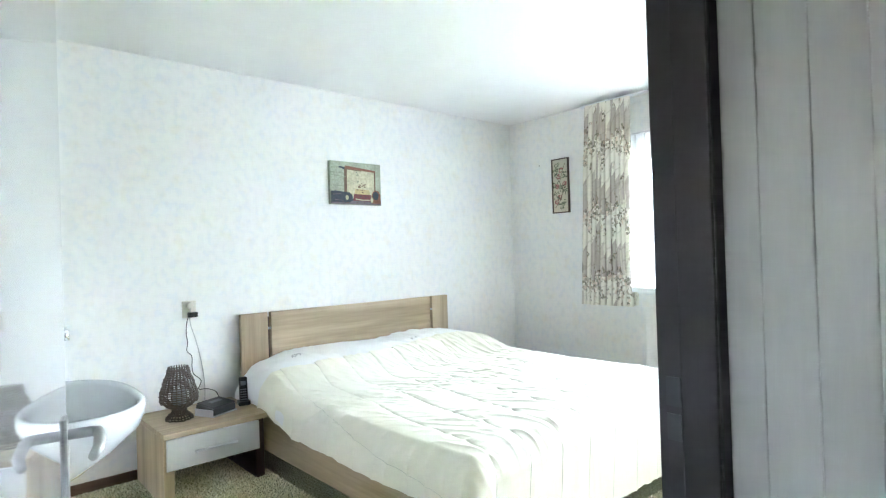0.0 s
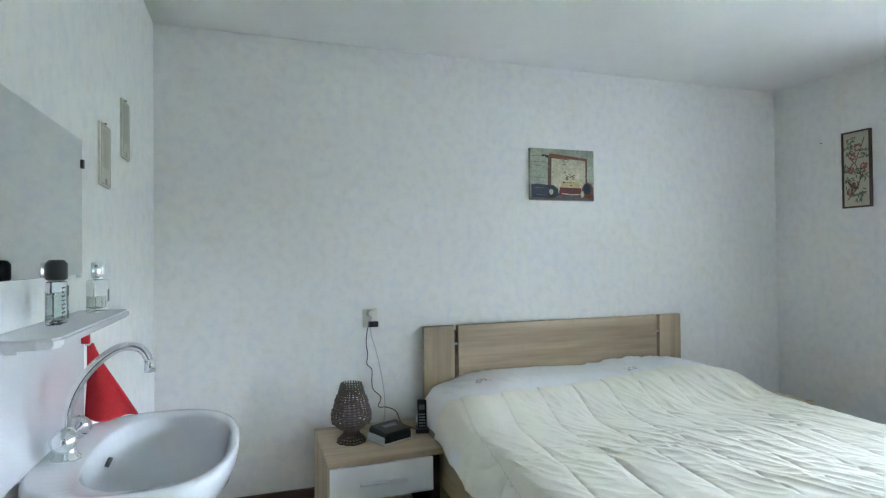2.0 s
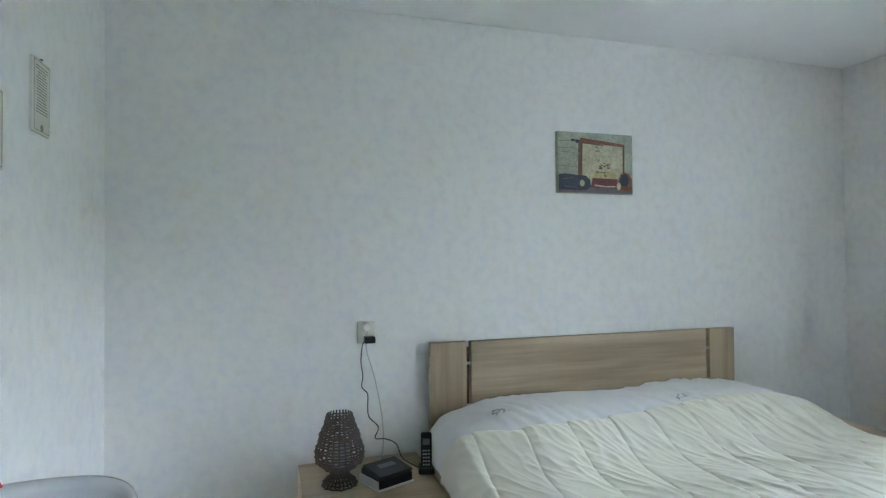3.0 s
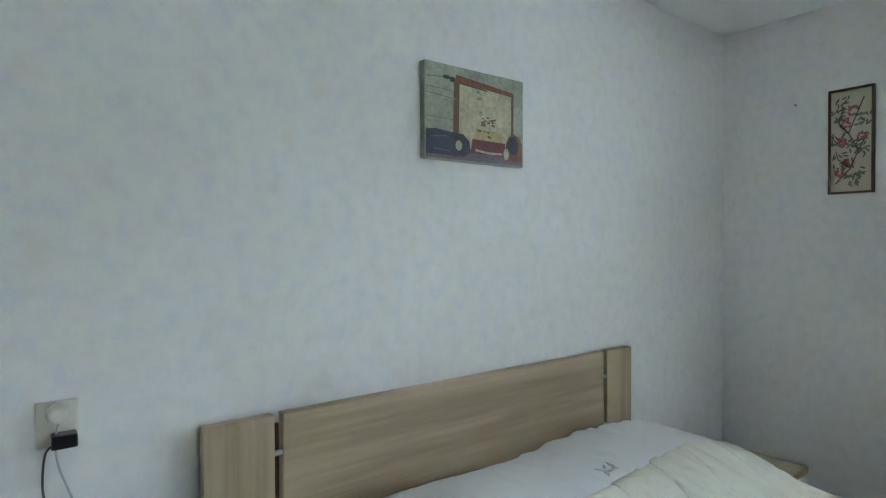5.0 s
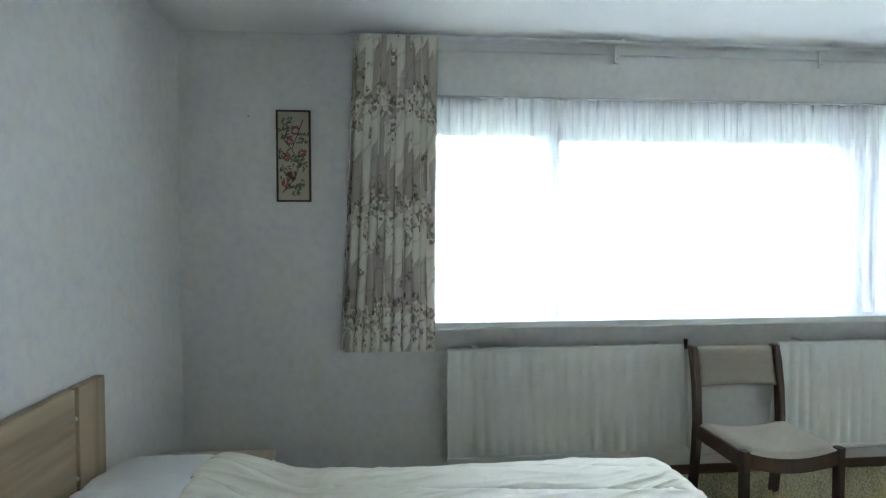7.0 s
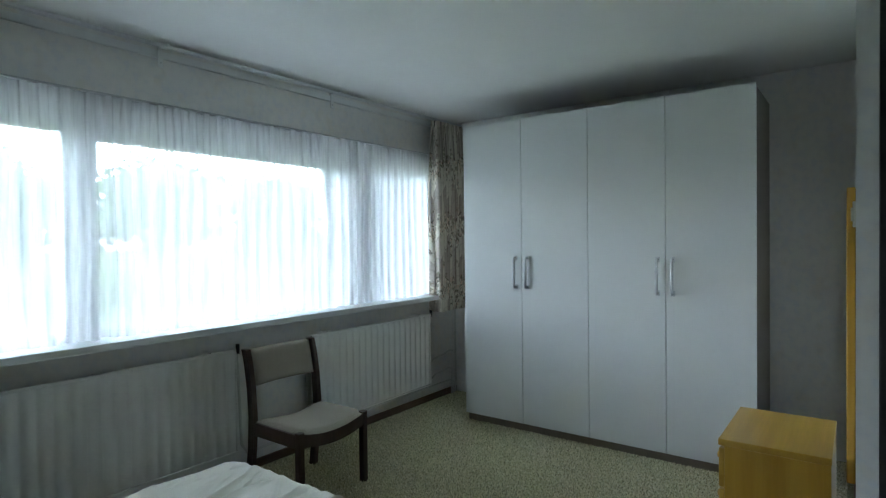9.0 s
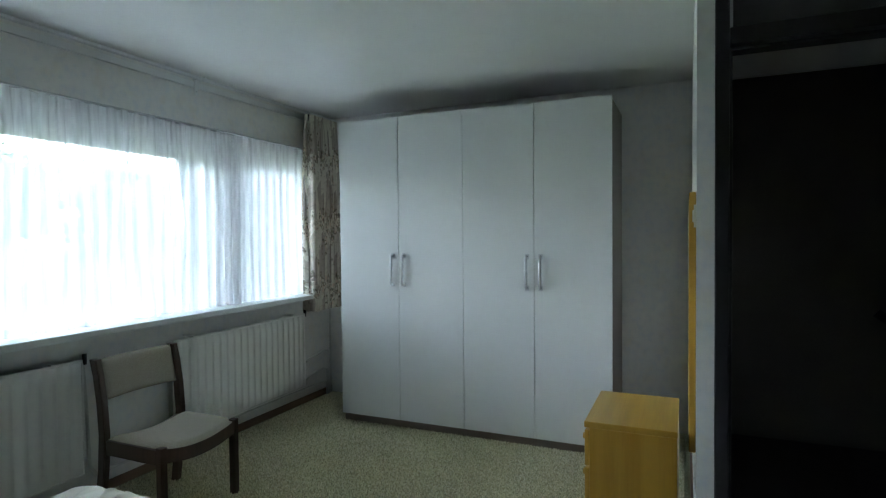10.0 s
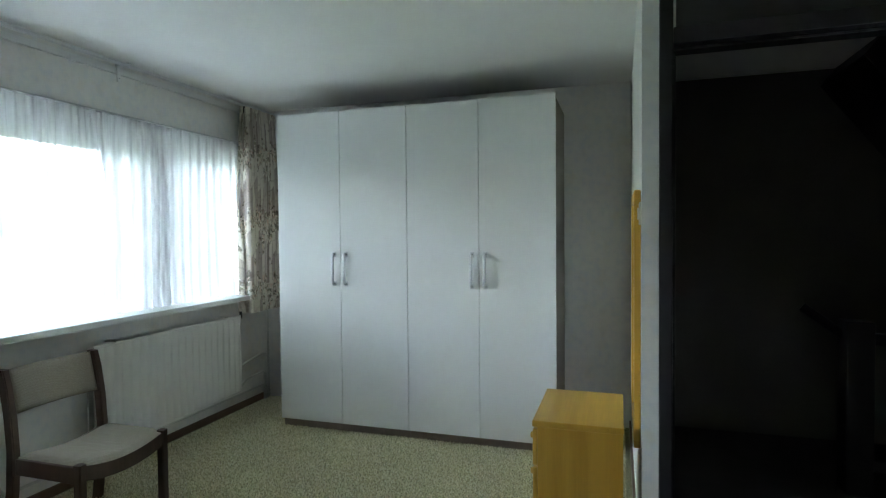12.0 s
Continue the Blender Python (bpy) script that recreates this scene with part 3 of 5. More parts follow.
def cover(s, y, lift=0.0):
    """The lie of the bedding at s across the bed and y along it."""
    x, z = s, TOP
    lim0, lim1 = 1.265, 3.05
    if s < lim0:
        d = lim0 - s
        x = lim0 - 0.05 * math.sin(min(1.0, d / 0.09) * math.pi / 2) - 0.02 * d
        z = TOP - 0.02 - 1.25 * d
    elif s > lim1:
        d = s - lim1
        x = lim1 + 0.05 * math.sin(min(1.0, d / 0.09) * math.pi / 2)
        z = TOP - 0.02 - 1.25 * d
    else:
        z = TOP - 0.02 * math.exp(-min(s - lim0, lim1 - s) / 0.05)
    foot = max(0.0, min(1.0, (-1.86 - y) / 0.4))
    gather = (1 - abs(noise.noise((s * 11.0 + 2.5 * noise.noise((s * 2, y, 6.0)), y * 2.6 + s * 2.0, 9.0)))) ** 3 - 0.4
    gather *= max(0.12, min(1.0, 0.6 + 1.4 * noise.noise((s * 2.7, y * 1.5, 14.0))))
    z += 0.005 * foot * foot * gather
    if s < lim0:
        x -= 0.011 * min(1.0, (lim0 - s) / 0.08) * ((1 - abs(noise.noise((y * 9.0, s * 3.0, 11.0)))) ** 3 - 0.3)
    push = 0.0
    if y < -2.12:
        d = -2.12 - y
        turn = min(d / 0.11, math.pi / 2)
        push = 0.007 * min(1.0, d / 0.12) * gather
        y = -2.12 - 0.11 * math.sin(turn)
        z -= 0.11 * (1 - math.cos(turn)) + max(0.0, d - 0.11 * math.pi / 2)
    up = max(0.0, min(1.0, (-0.75 - y) / 0.7))
    z += 0.015 * up * up * (3 - 2 * up) * max(0.0, min(1.0, (s - 1.2) / 0.5))
    a = max(0.0, min(1.0, (y + 0.86) / 0.46))
    rise = a * a * (3 - 2 * a)
    hump = math.exp(-((s - 1.76) / 0.42) ** 4) + math.exp(-((s - 2.58) / 0.42) ** 4)
    fall = max(0.0, min(1.0, (y + 0.20) / 0.12))
    z += rise * (0.098 + 0.060 * min(1.0, hump)) * (1 - 0.75 * fall)
    return Vector((x, y - push, z + lift + creases(s, y)))


quilt = thing("quilt", (2.16, -1.3, 0.3), "cream channel-stitched quilt over white bedding", "quilt")
for i in range(len(SEAMS) - 1):
    def channel(u, v, i=i):
        head = -0.52 - 0.03 * noise.noise(((i + u) * 0.45, 2.0, 0.0)) + 0.012 * (i - 5) + 0.17 * max(0.0, 1 - (i + u) / 1.7)
        y = head + (-2.62 - head) * v
        s = seam_x(i, y) * (1 - u) + seam_x(i + 1, y) * u
        e = min(u, 1 - u)
        puff = 0.005 * (1 - math.exp(-e / 0.16)) - 0.0025 * math.exp(-e / 0.03)
        return cover(s, y, 0.022 + puff - 0.016 * math.exp(-v / 0.012))
    c = part("channel", sheet(channel, 36, 360), LINEN, quilt, smooth=True)
    if 0 < i:
        pts = [channel(0, k / 180) + Vector((0, 0, -0.001)) for k in range(181)]
        part("stitch_line", tube(pts, 0.0016, 4), STITCH, quilt, smooth=True)
bm = sheet(lambda u, v: cover(1.13 + 2.06 * u, -0.07 - 0.03 * abs(noise.noise((u * 6, 1.0, 0.0))) - 0.75 * v, 0.004), 120, 60)
spread = solid("bed_sheet", bm, SHEET, "white bedding drawn up over the pillows", "bed sheet", smooth=True)
rg = random.Random(8)
for mx, my in ((1.47, -0.42), (2.36, -0.45)):
    bm = bmesh.new()
    for n in range(11):
        cx, cy, a = mx + rg.uniform(-0.035, 0.035), my + rg.uniform(-0.02, 0.02), rg.uniform(0, 3.1)
        vs = []
        for q in range(8):
            th = 2 * math.pi * q / 8
            px, py = 0.013 * math.cos(th), 0.005 * math.sin(th)
            vs.append(bm.verts.new(cover(cx + px * math.cos(a) - py * math.sin(a), cy + px * math.sin(a) + py * math.cos(a), 0.007 + 0.0003 * n)))
        bm.faces.new(vs)
    bmesh.ops.recalc_face_normals(bm, faces=bm.faces)
    solid("embroidered_motif", bm, MOTIF, "small grey floral motif on the white bedding", "motif", "motifs on the bedding")


# ---- nightstands ----
def nightstand(x0, label, at_left):
    x1, y0, y1 = x0 + 0.55, -0.555, -0.02
    t = thing("nightstand", ((x0 + x1) / 2, (y0 + y1) / 2, 0), label, "nightstand", "nightstands by the bed")
    part("top", box(x0, x1, y0, y1, 0.345, 0.372, 0.002), OAK_X, t)
    part("side_panel", box(x0, x0 + 0.05, y0, y1, 0, 0.3445, 0.002), OAK_Z, t)
    part("side_panel", box(x1 - 0.05, x1, y0 + 0.05, y1, 0, 0.3445, 0.002), BROWN if at_left else OAK_Z, t)
    part("back_panel", box(x0 + 0.051, x1 - 0.051, y1 - 0.02, y1, 0.10, 0.3445), OAK_X, t)
    part("drawer_box", box(x0 + 0.055, x1 - 0.055, y0 + 0.03, y1 - 0.03, 0.185, 0.34), OAK_X, t)
    d = part("drawer_front", box(x0 + 0.012, x1 - 0.053, y0 - 0.012, y0 + 0.006, 0.185, 0.342, 0.002), FOIL, t, "white drawer front")
    cx = (x0 + x1) / 2 - 0.02
    bm = tube([(cx - 0.11, y0 - 0.032, 0.262), (cx + 0.11, y0 - 0.032, 0.262)], 0.007, 10)
    for s in (-0.09, 0.09):
        tube([(cx + s, y0 - 0.030, 0.262), (cx + s, y0 - 0.008, 0.262)], 0.004, 8, bm)
    part("handle", bm, ALU, d, "brushed steel bar handle", smooth=True)
    return t


nightstand(0.655, "oak nightstand with a white drawer and open base", True)
nightstand(3.085, "oak nightstand in the corner by the window", False)

# wicker lamp
LX, LY, LZ = 0.81, -0.30, 0.372
lamp = thing("wicker_lamp", (LX, LY, LZ), "dark brown woven wicker table lantern", "table lamp")


def lamp_r(h):
    pts = [(0.0, 0.070), (0.012, 0.066), (0.045, 0.036), (0.06, 0.032), (0.08, 0.070), (0.105, 0.096), (0.14, 0.097), (0.20, 0.080), (0.26, 0.058), (0.29, 0.050)]
    for (a, r), (b, q) in zip(pts, pts[1:]):
        if a <= h <= b:
            t = (h - a) / (b - a)
            t = t * t * (3 - 2 * t)
            return r + (q - r) * t
    return pts[-1][1]


bm = bmesh.new()
for i in range(24):
    h = 0.004 + 0.272 * i / 23
    pts = []
    for k in range(48):
        a = 2 * math.pi * k / 48
        r = lamp_r(h) + 0.0034 * math.cos(12 * a + math.pi * (i % 2))
        pts.append((LX + r * math.cos(a), LY + r * math.sin(a), LZ + h + 0.0012 * math.sin(5 * a + i)))
    tube(pts, 0.0036, 6, bm, closed=True)
part("weave", bm, WICKER, lamp, smooth=True)
for k in range(24):
    a = 2 * math.pi * (k + 0.5) / 24
    pts = [(LX + lamp_r(h) * math.cos(a), LY + lamp_r(h) * math.sin(a), LZ + h) for h in [0.002 + 0.29 * j / 20 for j in range(21)]]
    part("rib", tube(pts, 0.0036, 5), WICKER, lamp, smooth=True)
part("candle_glass", lathe([(0.034, 0.08), (0.038, 0.09), (0.042, 0.16), (0.04, 0.161), (0.03, 0.10)], (LX, LY, LZ), 20), GREYPL, lamp, smooth=True)

# electronic device, telephone
dev = thing("blood_pressure_monitor", (1.0, -0.33, 0.372), "small black and white electronic device on the nightstand", "device")
c = Vector((1.0, -0.33, 0.372))
bm = box(0.915, 1.085, -0.40, -0.26, 0.3722, 0.418, 0.012, 3)
for v in bm.verts:
    if v.co.z > 0.39:
        v.co.z += 0.14 * (v.co.y + 0.40)
part("body", turned(bm, c, 24), BLACK, dev)
part("base_shell", turned(box(0.908, 1.088, -0.404, -0.262, 0.3721, 0.381, 0.003), c, 24), PANELWHITE, dev, "white lower shell")
part("end_shell", turned(box(0.907, 0.9135, -0.402, -0.264, 0.3815, 0.414, 0.003), c, 24), PANELWHITE, dev, "white end panel")
bm = box(0.925, 1.089, -0.392, -0.262, 0.415, 0.4225, 0.004)
for v in bm.verts:
    v.co.z += 0.14 * (v.co.y + 0.40)
part("top_cover", turned(bm, c, 24), BLACK, dev, "glossy black top")
bm = box(0.97, 1.05, -0.33, -0.30, 0.4235, 0.4245)
for v in bm.verts:
    v.co.z += 0.14 * (v.co.y + 0.40)
part("display", turned(bm, c, 24), GREYPL, dev, "grey display")
phone = thing("cordless_phone", (1.185, -0.275, 0.372), "black cordless telephone standing in its charging cradle", "telephone")
pc = Vector((1.185, -0.275, 0.372))
part("cradle", turned(box(1.15, 1.22, -0.315, -0.225, 0.3722, 0.395, 0.008, 3), pc, -14), BLACK, phone)
bm = box(1.161, 1.209, -0.285, -0.26, 0.38, 0.535, 0.008, 3)
for v in bm.verts:
    v.co.y += 0.12 * (v.co.z - 0.38)
part("handset", turned(bm, pc, -14), BLACK, phone)


def on_handset(x0, x1, z0, z1):
    b = box(x0, x1, -0.2875, -0.284, z0, z1)
    for v in b.verts:
        v.co.y += 0.12 * (v.co.z - 0.38)
    return turned(b, pc, -14)


part("screen", on_handset(1.17, 1.20, 0.487, 0.512), GREYPL, phone, "small grey screen")
KEY = plain("pale_keys", (0.5, 0.52, 0.55), 0.5)
for r in range(5):
    for q in range(3):
        x, z = 1.1695 + q * 0.0115, 0.402 + r * 0.0145
        part("key", on_handset(x, x + 0.008, z, z + 0.006), KEY, phone)

# socket, plug and cables
so = thing("wall_socket", (0.968, 0, 0.952), "ivory double wall socket with two plugs", "socket")
part("plate", box(0.927, 1.009, -0.012, 0.0, 0.90, 1.004, 0.004), IVORY, so)
bm = lathe([(0.021, 0), (0.021, 0.012), (0.018, 0.03), (0.01, 0.032)], (0, 0, 0), 20)
bmesh.ops.rotate(bm, verts=bm.verts, cent=(0, 0, 0), matrix=Matrix.Rotation(radians(90), 3, "X"))
bmesh.ops.translate(bm, verts=bm.verts, vec=(0.968, -0.0122, 0.978))
part("round_plug", bm, IVORY, so, "round ivory plug", smooth=True)
part("charger_plug", box(0.955, 1.005, -0.055, -0.0122, 0.905, 0.935, 0.004), BLACK, so, "black charger plug")
CABLE = plain("dark_cable", (0.03, 0.03, 0.032), 0.5)
PALE = plain("pale_cable", (0.5, 0.5, 0.5), 0.5)


def cable(points, material, label, radius=0.0026):
    pts = [Vector(p) for p in points]
    out = []
    for i in range(len(pts) - 1):
        p0, p1, p2, p3 = pts[max(i - 1, 0)], pts[i], pts[i + 1], pts[min(i + 2, len(pts) - 1)]
        for k in range(6):
            t = k / 6
            out.append(0.5 * (2 * p1 + (p2 - p0) * t + (2 * p0 - 5 * p1 + 4 * p2 - p3) * t * t + (3 * p1 - p0 - 3 * p2 + p3) * t ** 3))
    return solid("power_cable", tube(out + [pts[-1]], radius, 6), material, label, "cable", smooth=True)


cable([(0.965, -0.05, 0.92), (0.945, -0.05, 0.90), (0.94, -0.03, 0.82), (0.95, -0.02, 0.75), (0.945, -0.02, 0.70), (0.972, -0.02, 0.665), (0.972, -0.02, 0.60), (0.98, -0.02, 0.555), (1.02, -0.03, 0.51), (1.005, -0.03, 0.46), (1.05, -0.04, 0.455), (1.10, -0.05, 0.43), (1.12, -0.09, 0.377), (1.15, -0.2, 0.376), (1.165, -0.24, 0.378)],
      CABLE, "thin dark charger cable hanging from the socket")
cable([(0.975, -0.035, 0.972), (0.965, -0.03, 0.93), (0.97, -0.02, 0.86), (1.0, -0.015, 0.76), (1.03, -0.015, 0.62), (1.045, -0.015, 0.50), (1.04, -0.03, 0.40), (1.0, -0.12, 0.377), (0.96, -0.2, 0.377), (1.0, -0.26, 0.378)],
      PALE, "thin pale cable hanging from the socket")
solid("cable_adapter", box(1.005, 1.05, -0.17, -0.145, 0.3722, 0.39, 0.003), IVORY, "small ivory cable adapter on the nightstand", "adapter")

# ---- pictures ----
pic = thing("canvas_print", (2.197, -0.014, 1.79), "unframed canvas print of an old car before a window", "picture")
PX0, PX1, PZ0, PZ1 = 1.97, 2.424, 1.635, 1.957
SAGE = plain("print_sage", (0.36, 0.38, 0.29), 0.6, vary=0.4, scale=9)
CREAM = plain("print_cream", (0.50, 0.46, 0.31), 0.6, vary=0.35, scale=14)
UMBER = plain("print_umber", (0.13, 0.075, 0.045), 0.6, vary=0.35, scale=20)
NAVY = plain("print_navy", (0.035, 0.045, 0.065), 0.6, vary=0.4, scale=15)
MAROON = plain("print_maroon", (0.16, 0.04, 0.045), 0.6, vary=0.3, scale=15)
MAUVE = plain("print_mauve", (0.15, 0.12, 0.14), 0.6, vary=0.25, scale=10)
part("canvas", box(PX0, PX1, -0.028, -0.0005, PZ0, PZ1, 0.003), SAGE, pic)


def daub(name, polys, material, parent, lift):
    """Flat printed shapes on the canvas; coordinates are fractions of its width and height."""
    bm = bmesh.new()
    for poly in polys:
        vs = [bm.verts.new((PX0 + (PX1 - PX0) * u, -0.0281 - lift, PZ0 + (PZ1 - PZ0) * w)) for u, w in poly]
        bm.faces.new(vs)
    bmesh.ops.recalc_face_normals(bm, faces=bm.faces)
    for fc in bm.faces:
        if fc.normal.y > 0:
            fc.normal_flip()
    return part(name, bm, material, parent)


def rect(a, b, c, d):
    return [(a, c), (b, c), (b, d), (a, d)]


def oval(cx, cy, rx, ry, n=18):
    return [(cx + rx * math.cos(2 * math.pi * i / n), cy + ry * math.sin(2 * math.pi * i / n)) for i in range(n)]


RUST = plain("print_rust", (0.21, 0.085, 0.05), 0.6, vary=0.4, scale=30)
OCHRE = plain("print_ochre", (0.50, 0.40, 0.20), 0.6, vary=0.25, scale=25)
MOSS = plain("print_moss", (0.20, 0.22, 0.15), 0.6, vary=0.4, scale=40)
daub("street", [[(0.01, 0.01), (0.99, 0.01), (0.99, 0.13), (0.55, 0.15), (0.01, 0.10)]], MAUVE, pic, 0.0003)
daub("shop_window", [[(0.31, 0.22), (0.87, 0.22), (0.87, 0.80), (0.31, 0.83)]], CREAM, pic, 0.0003)
daub("window_post", [[(0.26, 0.24), (0.315, 0.24), (0.325, 0.86), (0.27, 0.87)]], UMBER, pic, 0.0005)
daub("window_post", [[(0.86, 0.28), (0.885, 0.28), (0.89, 0.82), (0.862, 0.82)]], UMBER, pic, 0.0005)
daub("window_beam", [[(0.28, 0.84), (0.885, 0.79), (0.89, 0.835), (0.60, 0.875), (0.29, 0.91)]], RUST, pic, 0.0006)
daub("beam_shadow", [[(0.31, 0.82), (0.60, 0.795), (0.60, 0.81), (0.31, 0.84)]], UMBER, pic, 0.0007)
for poly in ([(0.01, 0.835), (0.17, 0.855), (0.17, 0.868), (0.01, 0.847)], [(0.01, 0.735), (0.26, 0.725), (0.26, 0.735), (0.01, 0.747)], [(0.01, 0.67), (0.30, 0.645), (0.30, 0.655), (0.01, 0.682)], [(0.01, 0.43), (0.26, 0.425), (0.26, 0.433), (0.01, 0.439)]):
    daub("wall_joint", [poly], MOSS, pic, 0.0008)
daub("wall_lamp", [oval(0.20, 0.865, 0.035, 0.022, 10), oval(0.255, 0.85, 0.028, 0.03, 10)], NAVY, pic, 0.0009)
daub("dark_car", [[(0.01, 0.05), (0.36, 0.05), (0.43, 0.10), (0.42, 0.22), (0.36, 0.29), (0.22, 0.30), (0.10, 0.315), (0.01, 0.30)]], NAVY, pic, 0.0007)
daub("car_sheen", [[(0.05, 0.22), (0.20, 0.245), (0.20, 0.255), (0.05, 0.235)], [(0.08, 0.10), (0.24, 0.09), (0.24, 0.10), (0.08, 0.115)]], MAUVE, pic, 0.0009)
daub("dark_mudguard", [[(0.80, 0.05), (0.985, 0.05), (0.985, 0.26), (0.95, 0.34), (0.89, 0.37), (0.83, 0.33), (0.80, 0.24)]], RUST, pic, 0.0007)
daub("mudguard_hollow", [oval(0.885, 0.235, 0.062, 0.105)], NAVY, pic, 0.0009)
daub("red_car", [[(0.43, 0.10), (0.79, 0.09), (0.79, 0.25), (0.45, 0.26)]], MAROON, pic, 0.0009)
daub("counter", [[(0.46, 0.255), (0.765, 0.25), (0.755, 0.365), (0.48, 0.375)]], OCHRE, pic, 0.0011)
daub("bumper", [[(0.48, 0.125), (0.62, 0.105), (0.76, 0.115), (0.76, 0.135), (0.62, 0.13), (0.48, 0.15)]], CREAM, pic, 0.0011)
daub("headlamp", [oval(0.315, 0.165, 0.032, 0.055)], CREAM, pic, 0.0011)
daub("headlamp", [oval(0.805, 0.13, 0.03, 0.065)], CREAM, pic, 0.0011)
rp = random.Random(21)
for cu, cw, ru, rw, tally, paint in ((0.53, 0.745, 0.035, 0.05, 9, MOSS), (0.62, 0.46, 0.075, 0.05, 22, UMBER), (0.53, 0.53, 0.03, 0.03, 5, MOSS), (0.60, 0.355, 0.11, 0.008, 9, UMBER), (0.62, 0.295, 0.02, 0.02, 3, UMBER), (0.66, 0.20, 0.09, 0.02, 6, NAVY), (0.40, 0.05, 0.32, 0.02, 8, UMBER)):
    for i in range(tally):
        daub("printed_mark", [oval(cu + rp.uniform(-ru, ru), cw + rp.uniform(-rw, rw), rp.uniform(0.006, 0.02), rp.uniform(0.004, 0.013), 8)], paint, pic, 0.0013 + 0.00002 * i)

flo = thing("floral_picture", (3.99, -0.596, 1.82), "narrow framed embroidery of red blossoms on cream", "picture")
FY0, FY1, FZ0, FZ1 = -0.686, -0.505, 1.575, 2.064
part("backing", box(XE - 0.012, XE - 0.0005, FY0 + 0.008, FY1 - 0.008, FZ0 + 0.008, FZ1 - 0.008), plain("cream_linen", (0.55, 0.50, 0.38), 0.9, vary=0.08, fine=250), flo)
part("picture_frame", boxes([(XE - 0.02, XE - 0.0005, FY0, FY1, FZ0, FZ0 + 0.01), (XE - 0.02, XE - 0.0005, FY0, FY1, FZ1 - 0.01, FZ1), (XE - 0.02, XE - 0.0005, FY0, FY0 + 0.01, FZ0 + 0.0105, FZ1 - 0.0105), (XE - 0.02, XE - 0.0005, FY1 - 0.01, FY1, FZ0 + 0.0105, FZ1 - 0.0105)]), BROWN, flo)
rng = random.Random(4)
STEM, LEAFM = plain("stem_thread", (0.10, 0.07, 0.05), 0.9), plain("leaf_thread", (0.15, 0.16, 0.11), 0.9, vary=0.6, scale=40)
BLOOM = plain("blossom_thread", (0.30, 0.12, 0.11), 0.9, vary=0.5, scale=60)
bm = bmesh.new()
for pts in ([(-0.06, 0.05), (0.0, 0.12), (0.03, 0.2), (-0.01, 0.28), (0.02, 0.36), (0.05, 0.44)], [(0.0, 0.12), (-0.05, 0.16), (-0.06, 0.2)], [(-0.01, 0.28), (-0.05, 0.33), (-0.03, 0.4)], [(0.03, 0.2), (0.06, 0.26)]):
    tube([(XE - 0.0125, -0.596 - a, FZ0 + b) for a, b in pts], 0.0022, 5, bm)
part("stem", bm, STEM, flo, smooth=True)


def petals(n, spots, rx, rz, spread):
    bm = bmesh.new()
    for cy, cz in spots:
        for i in range(n):
            a = rng.uniform(0, 6.28)
            oy, oz = cy + rng.uniform(-spread, spread), cz + rng.uniform(-spread, spread)
            k = 8
            vs = []
            for q in range(k):
                t = 2 * math.pi * q / k
                py, pz = rx * math.cos(t), rz * math.sin(t)
                vs.append(bm.verts.new((XE - 0.0128 - 0.0004 * (i % 4), -0.596 + oy + py * math.cos(a) - pz * math.sin(a), FZ0 + oz + py * math.sin(a) + pz * math.cos(a))))
            bm.faces.new(vs)
    return bm


part("leaves", petals(13, [(0.0, 0.06), (-0.03, 0.1), (0.04, 0.16), (-0.02, 0.22), (0.05, 0.26), (-0.05, 0.34), (0.03, 0.42), (-0.04, 0.2), (0.05, 0.36)], 0.013, 0.0042, 0.03), LEAFM, flo)
part("blossoms", petals(16, [(0.045, 0.10), (0.01, 0.14), (0.02, 0.33), (-0.01, 0.38), (-0.045, 0.26), (0.03, 0.24)], 0.009, 0.005, 0.02), BLOOM, flo)
solid("wall_nail", tube([(XE - 0.012, -0.36, 2.03), (XE + 0.0, -0.36, 2.03)], 0.003, 8), BROWN, "small nail in the wall beside the picture", "nail")

# ---- curtains and rail ----
def drape(name, y0, y1, z0, z1, x, depth, waves, material, label, seed, flare=0.0, nv=40, per=10, full=0.2, uneven=0.35):
    """Cloth in folds between y0 and y1; it widens downwards from its y1 edge."""
    n = int(waves * per)

    def f(u, v):
        y = y0 + (y1 - y0) * u
        z = z1 + (z0 - z1) * v
        w = u * waves + uneven * noise.noise((u * waves * 0.37, v * 1.2, seed))
        amp = depth * (0.45 + 0.55 * min(1.0, v * 3)) * (1 + 0.9 * uneven * noise.noise((u * waves * 0.5, 3.0 + 0.5 * v, seed)))
        yy = y1 + (y - y1) * (1 + flare * v) + full * depth * math.sin(4 * math.pi * w)
        return Vector((x + amp * math.sin(2 * math.pi * w), yy, z + 0.006 * noise.noise((u * waves, 1.0, seed)) * v))

    def cloth(g, rows):
        """The surface g with flat-cloth coordinates in metres."""
        bm = sheet(g, n, rows)
        run = [0.0]
        for i in range(n):
            run.append(run[-1] + (f((i + 1) / n, 0.5) - f(i / n, 0.5)).length)
        uv = bm.loops.layers.uv.new("UVMap")
        bm.verts.index_update()
        for fc in bm.faces:
            for lp in fc.loops:
                lp[uv].uv = (run[lp.vert.index // (rows + 1)], lp.vert.co.z)
        return bm

    t = thing(name, (x, (y0 + y1) / 2, z0), label, "curtain", "curtains at the window")
    part("cloth", cloth(f, nv), material, t, smooth=True)
    return t, f, cloth


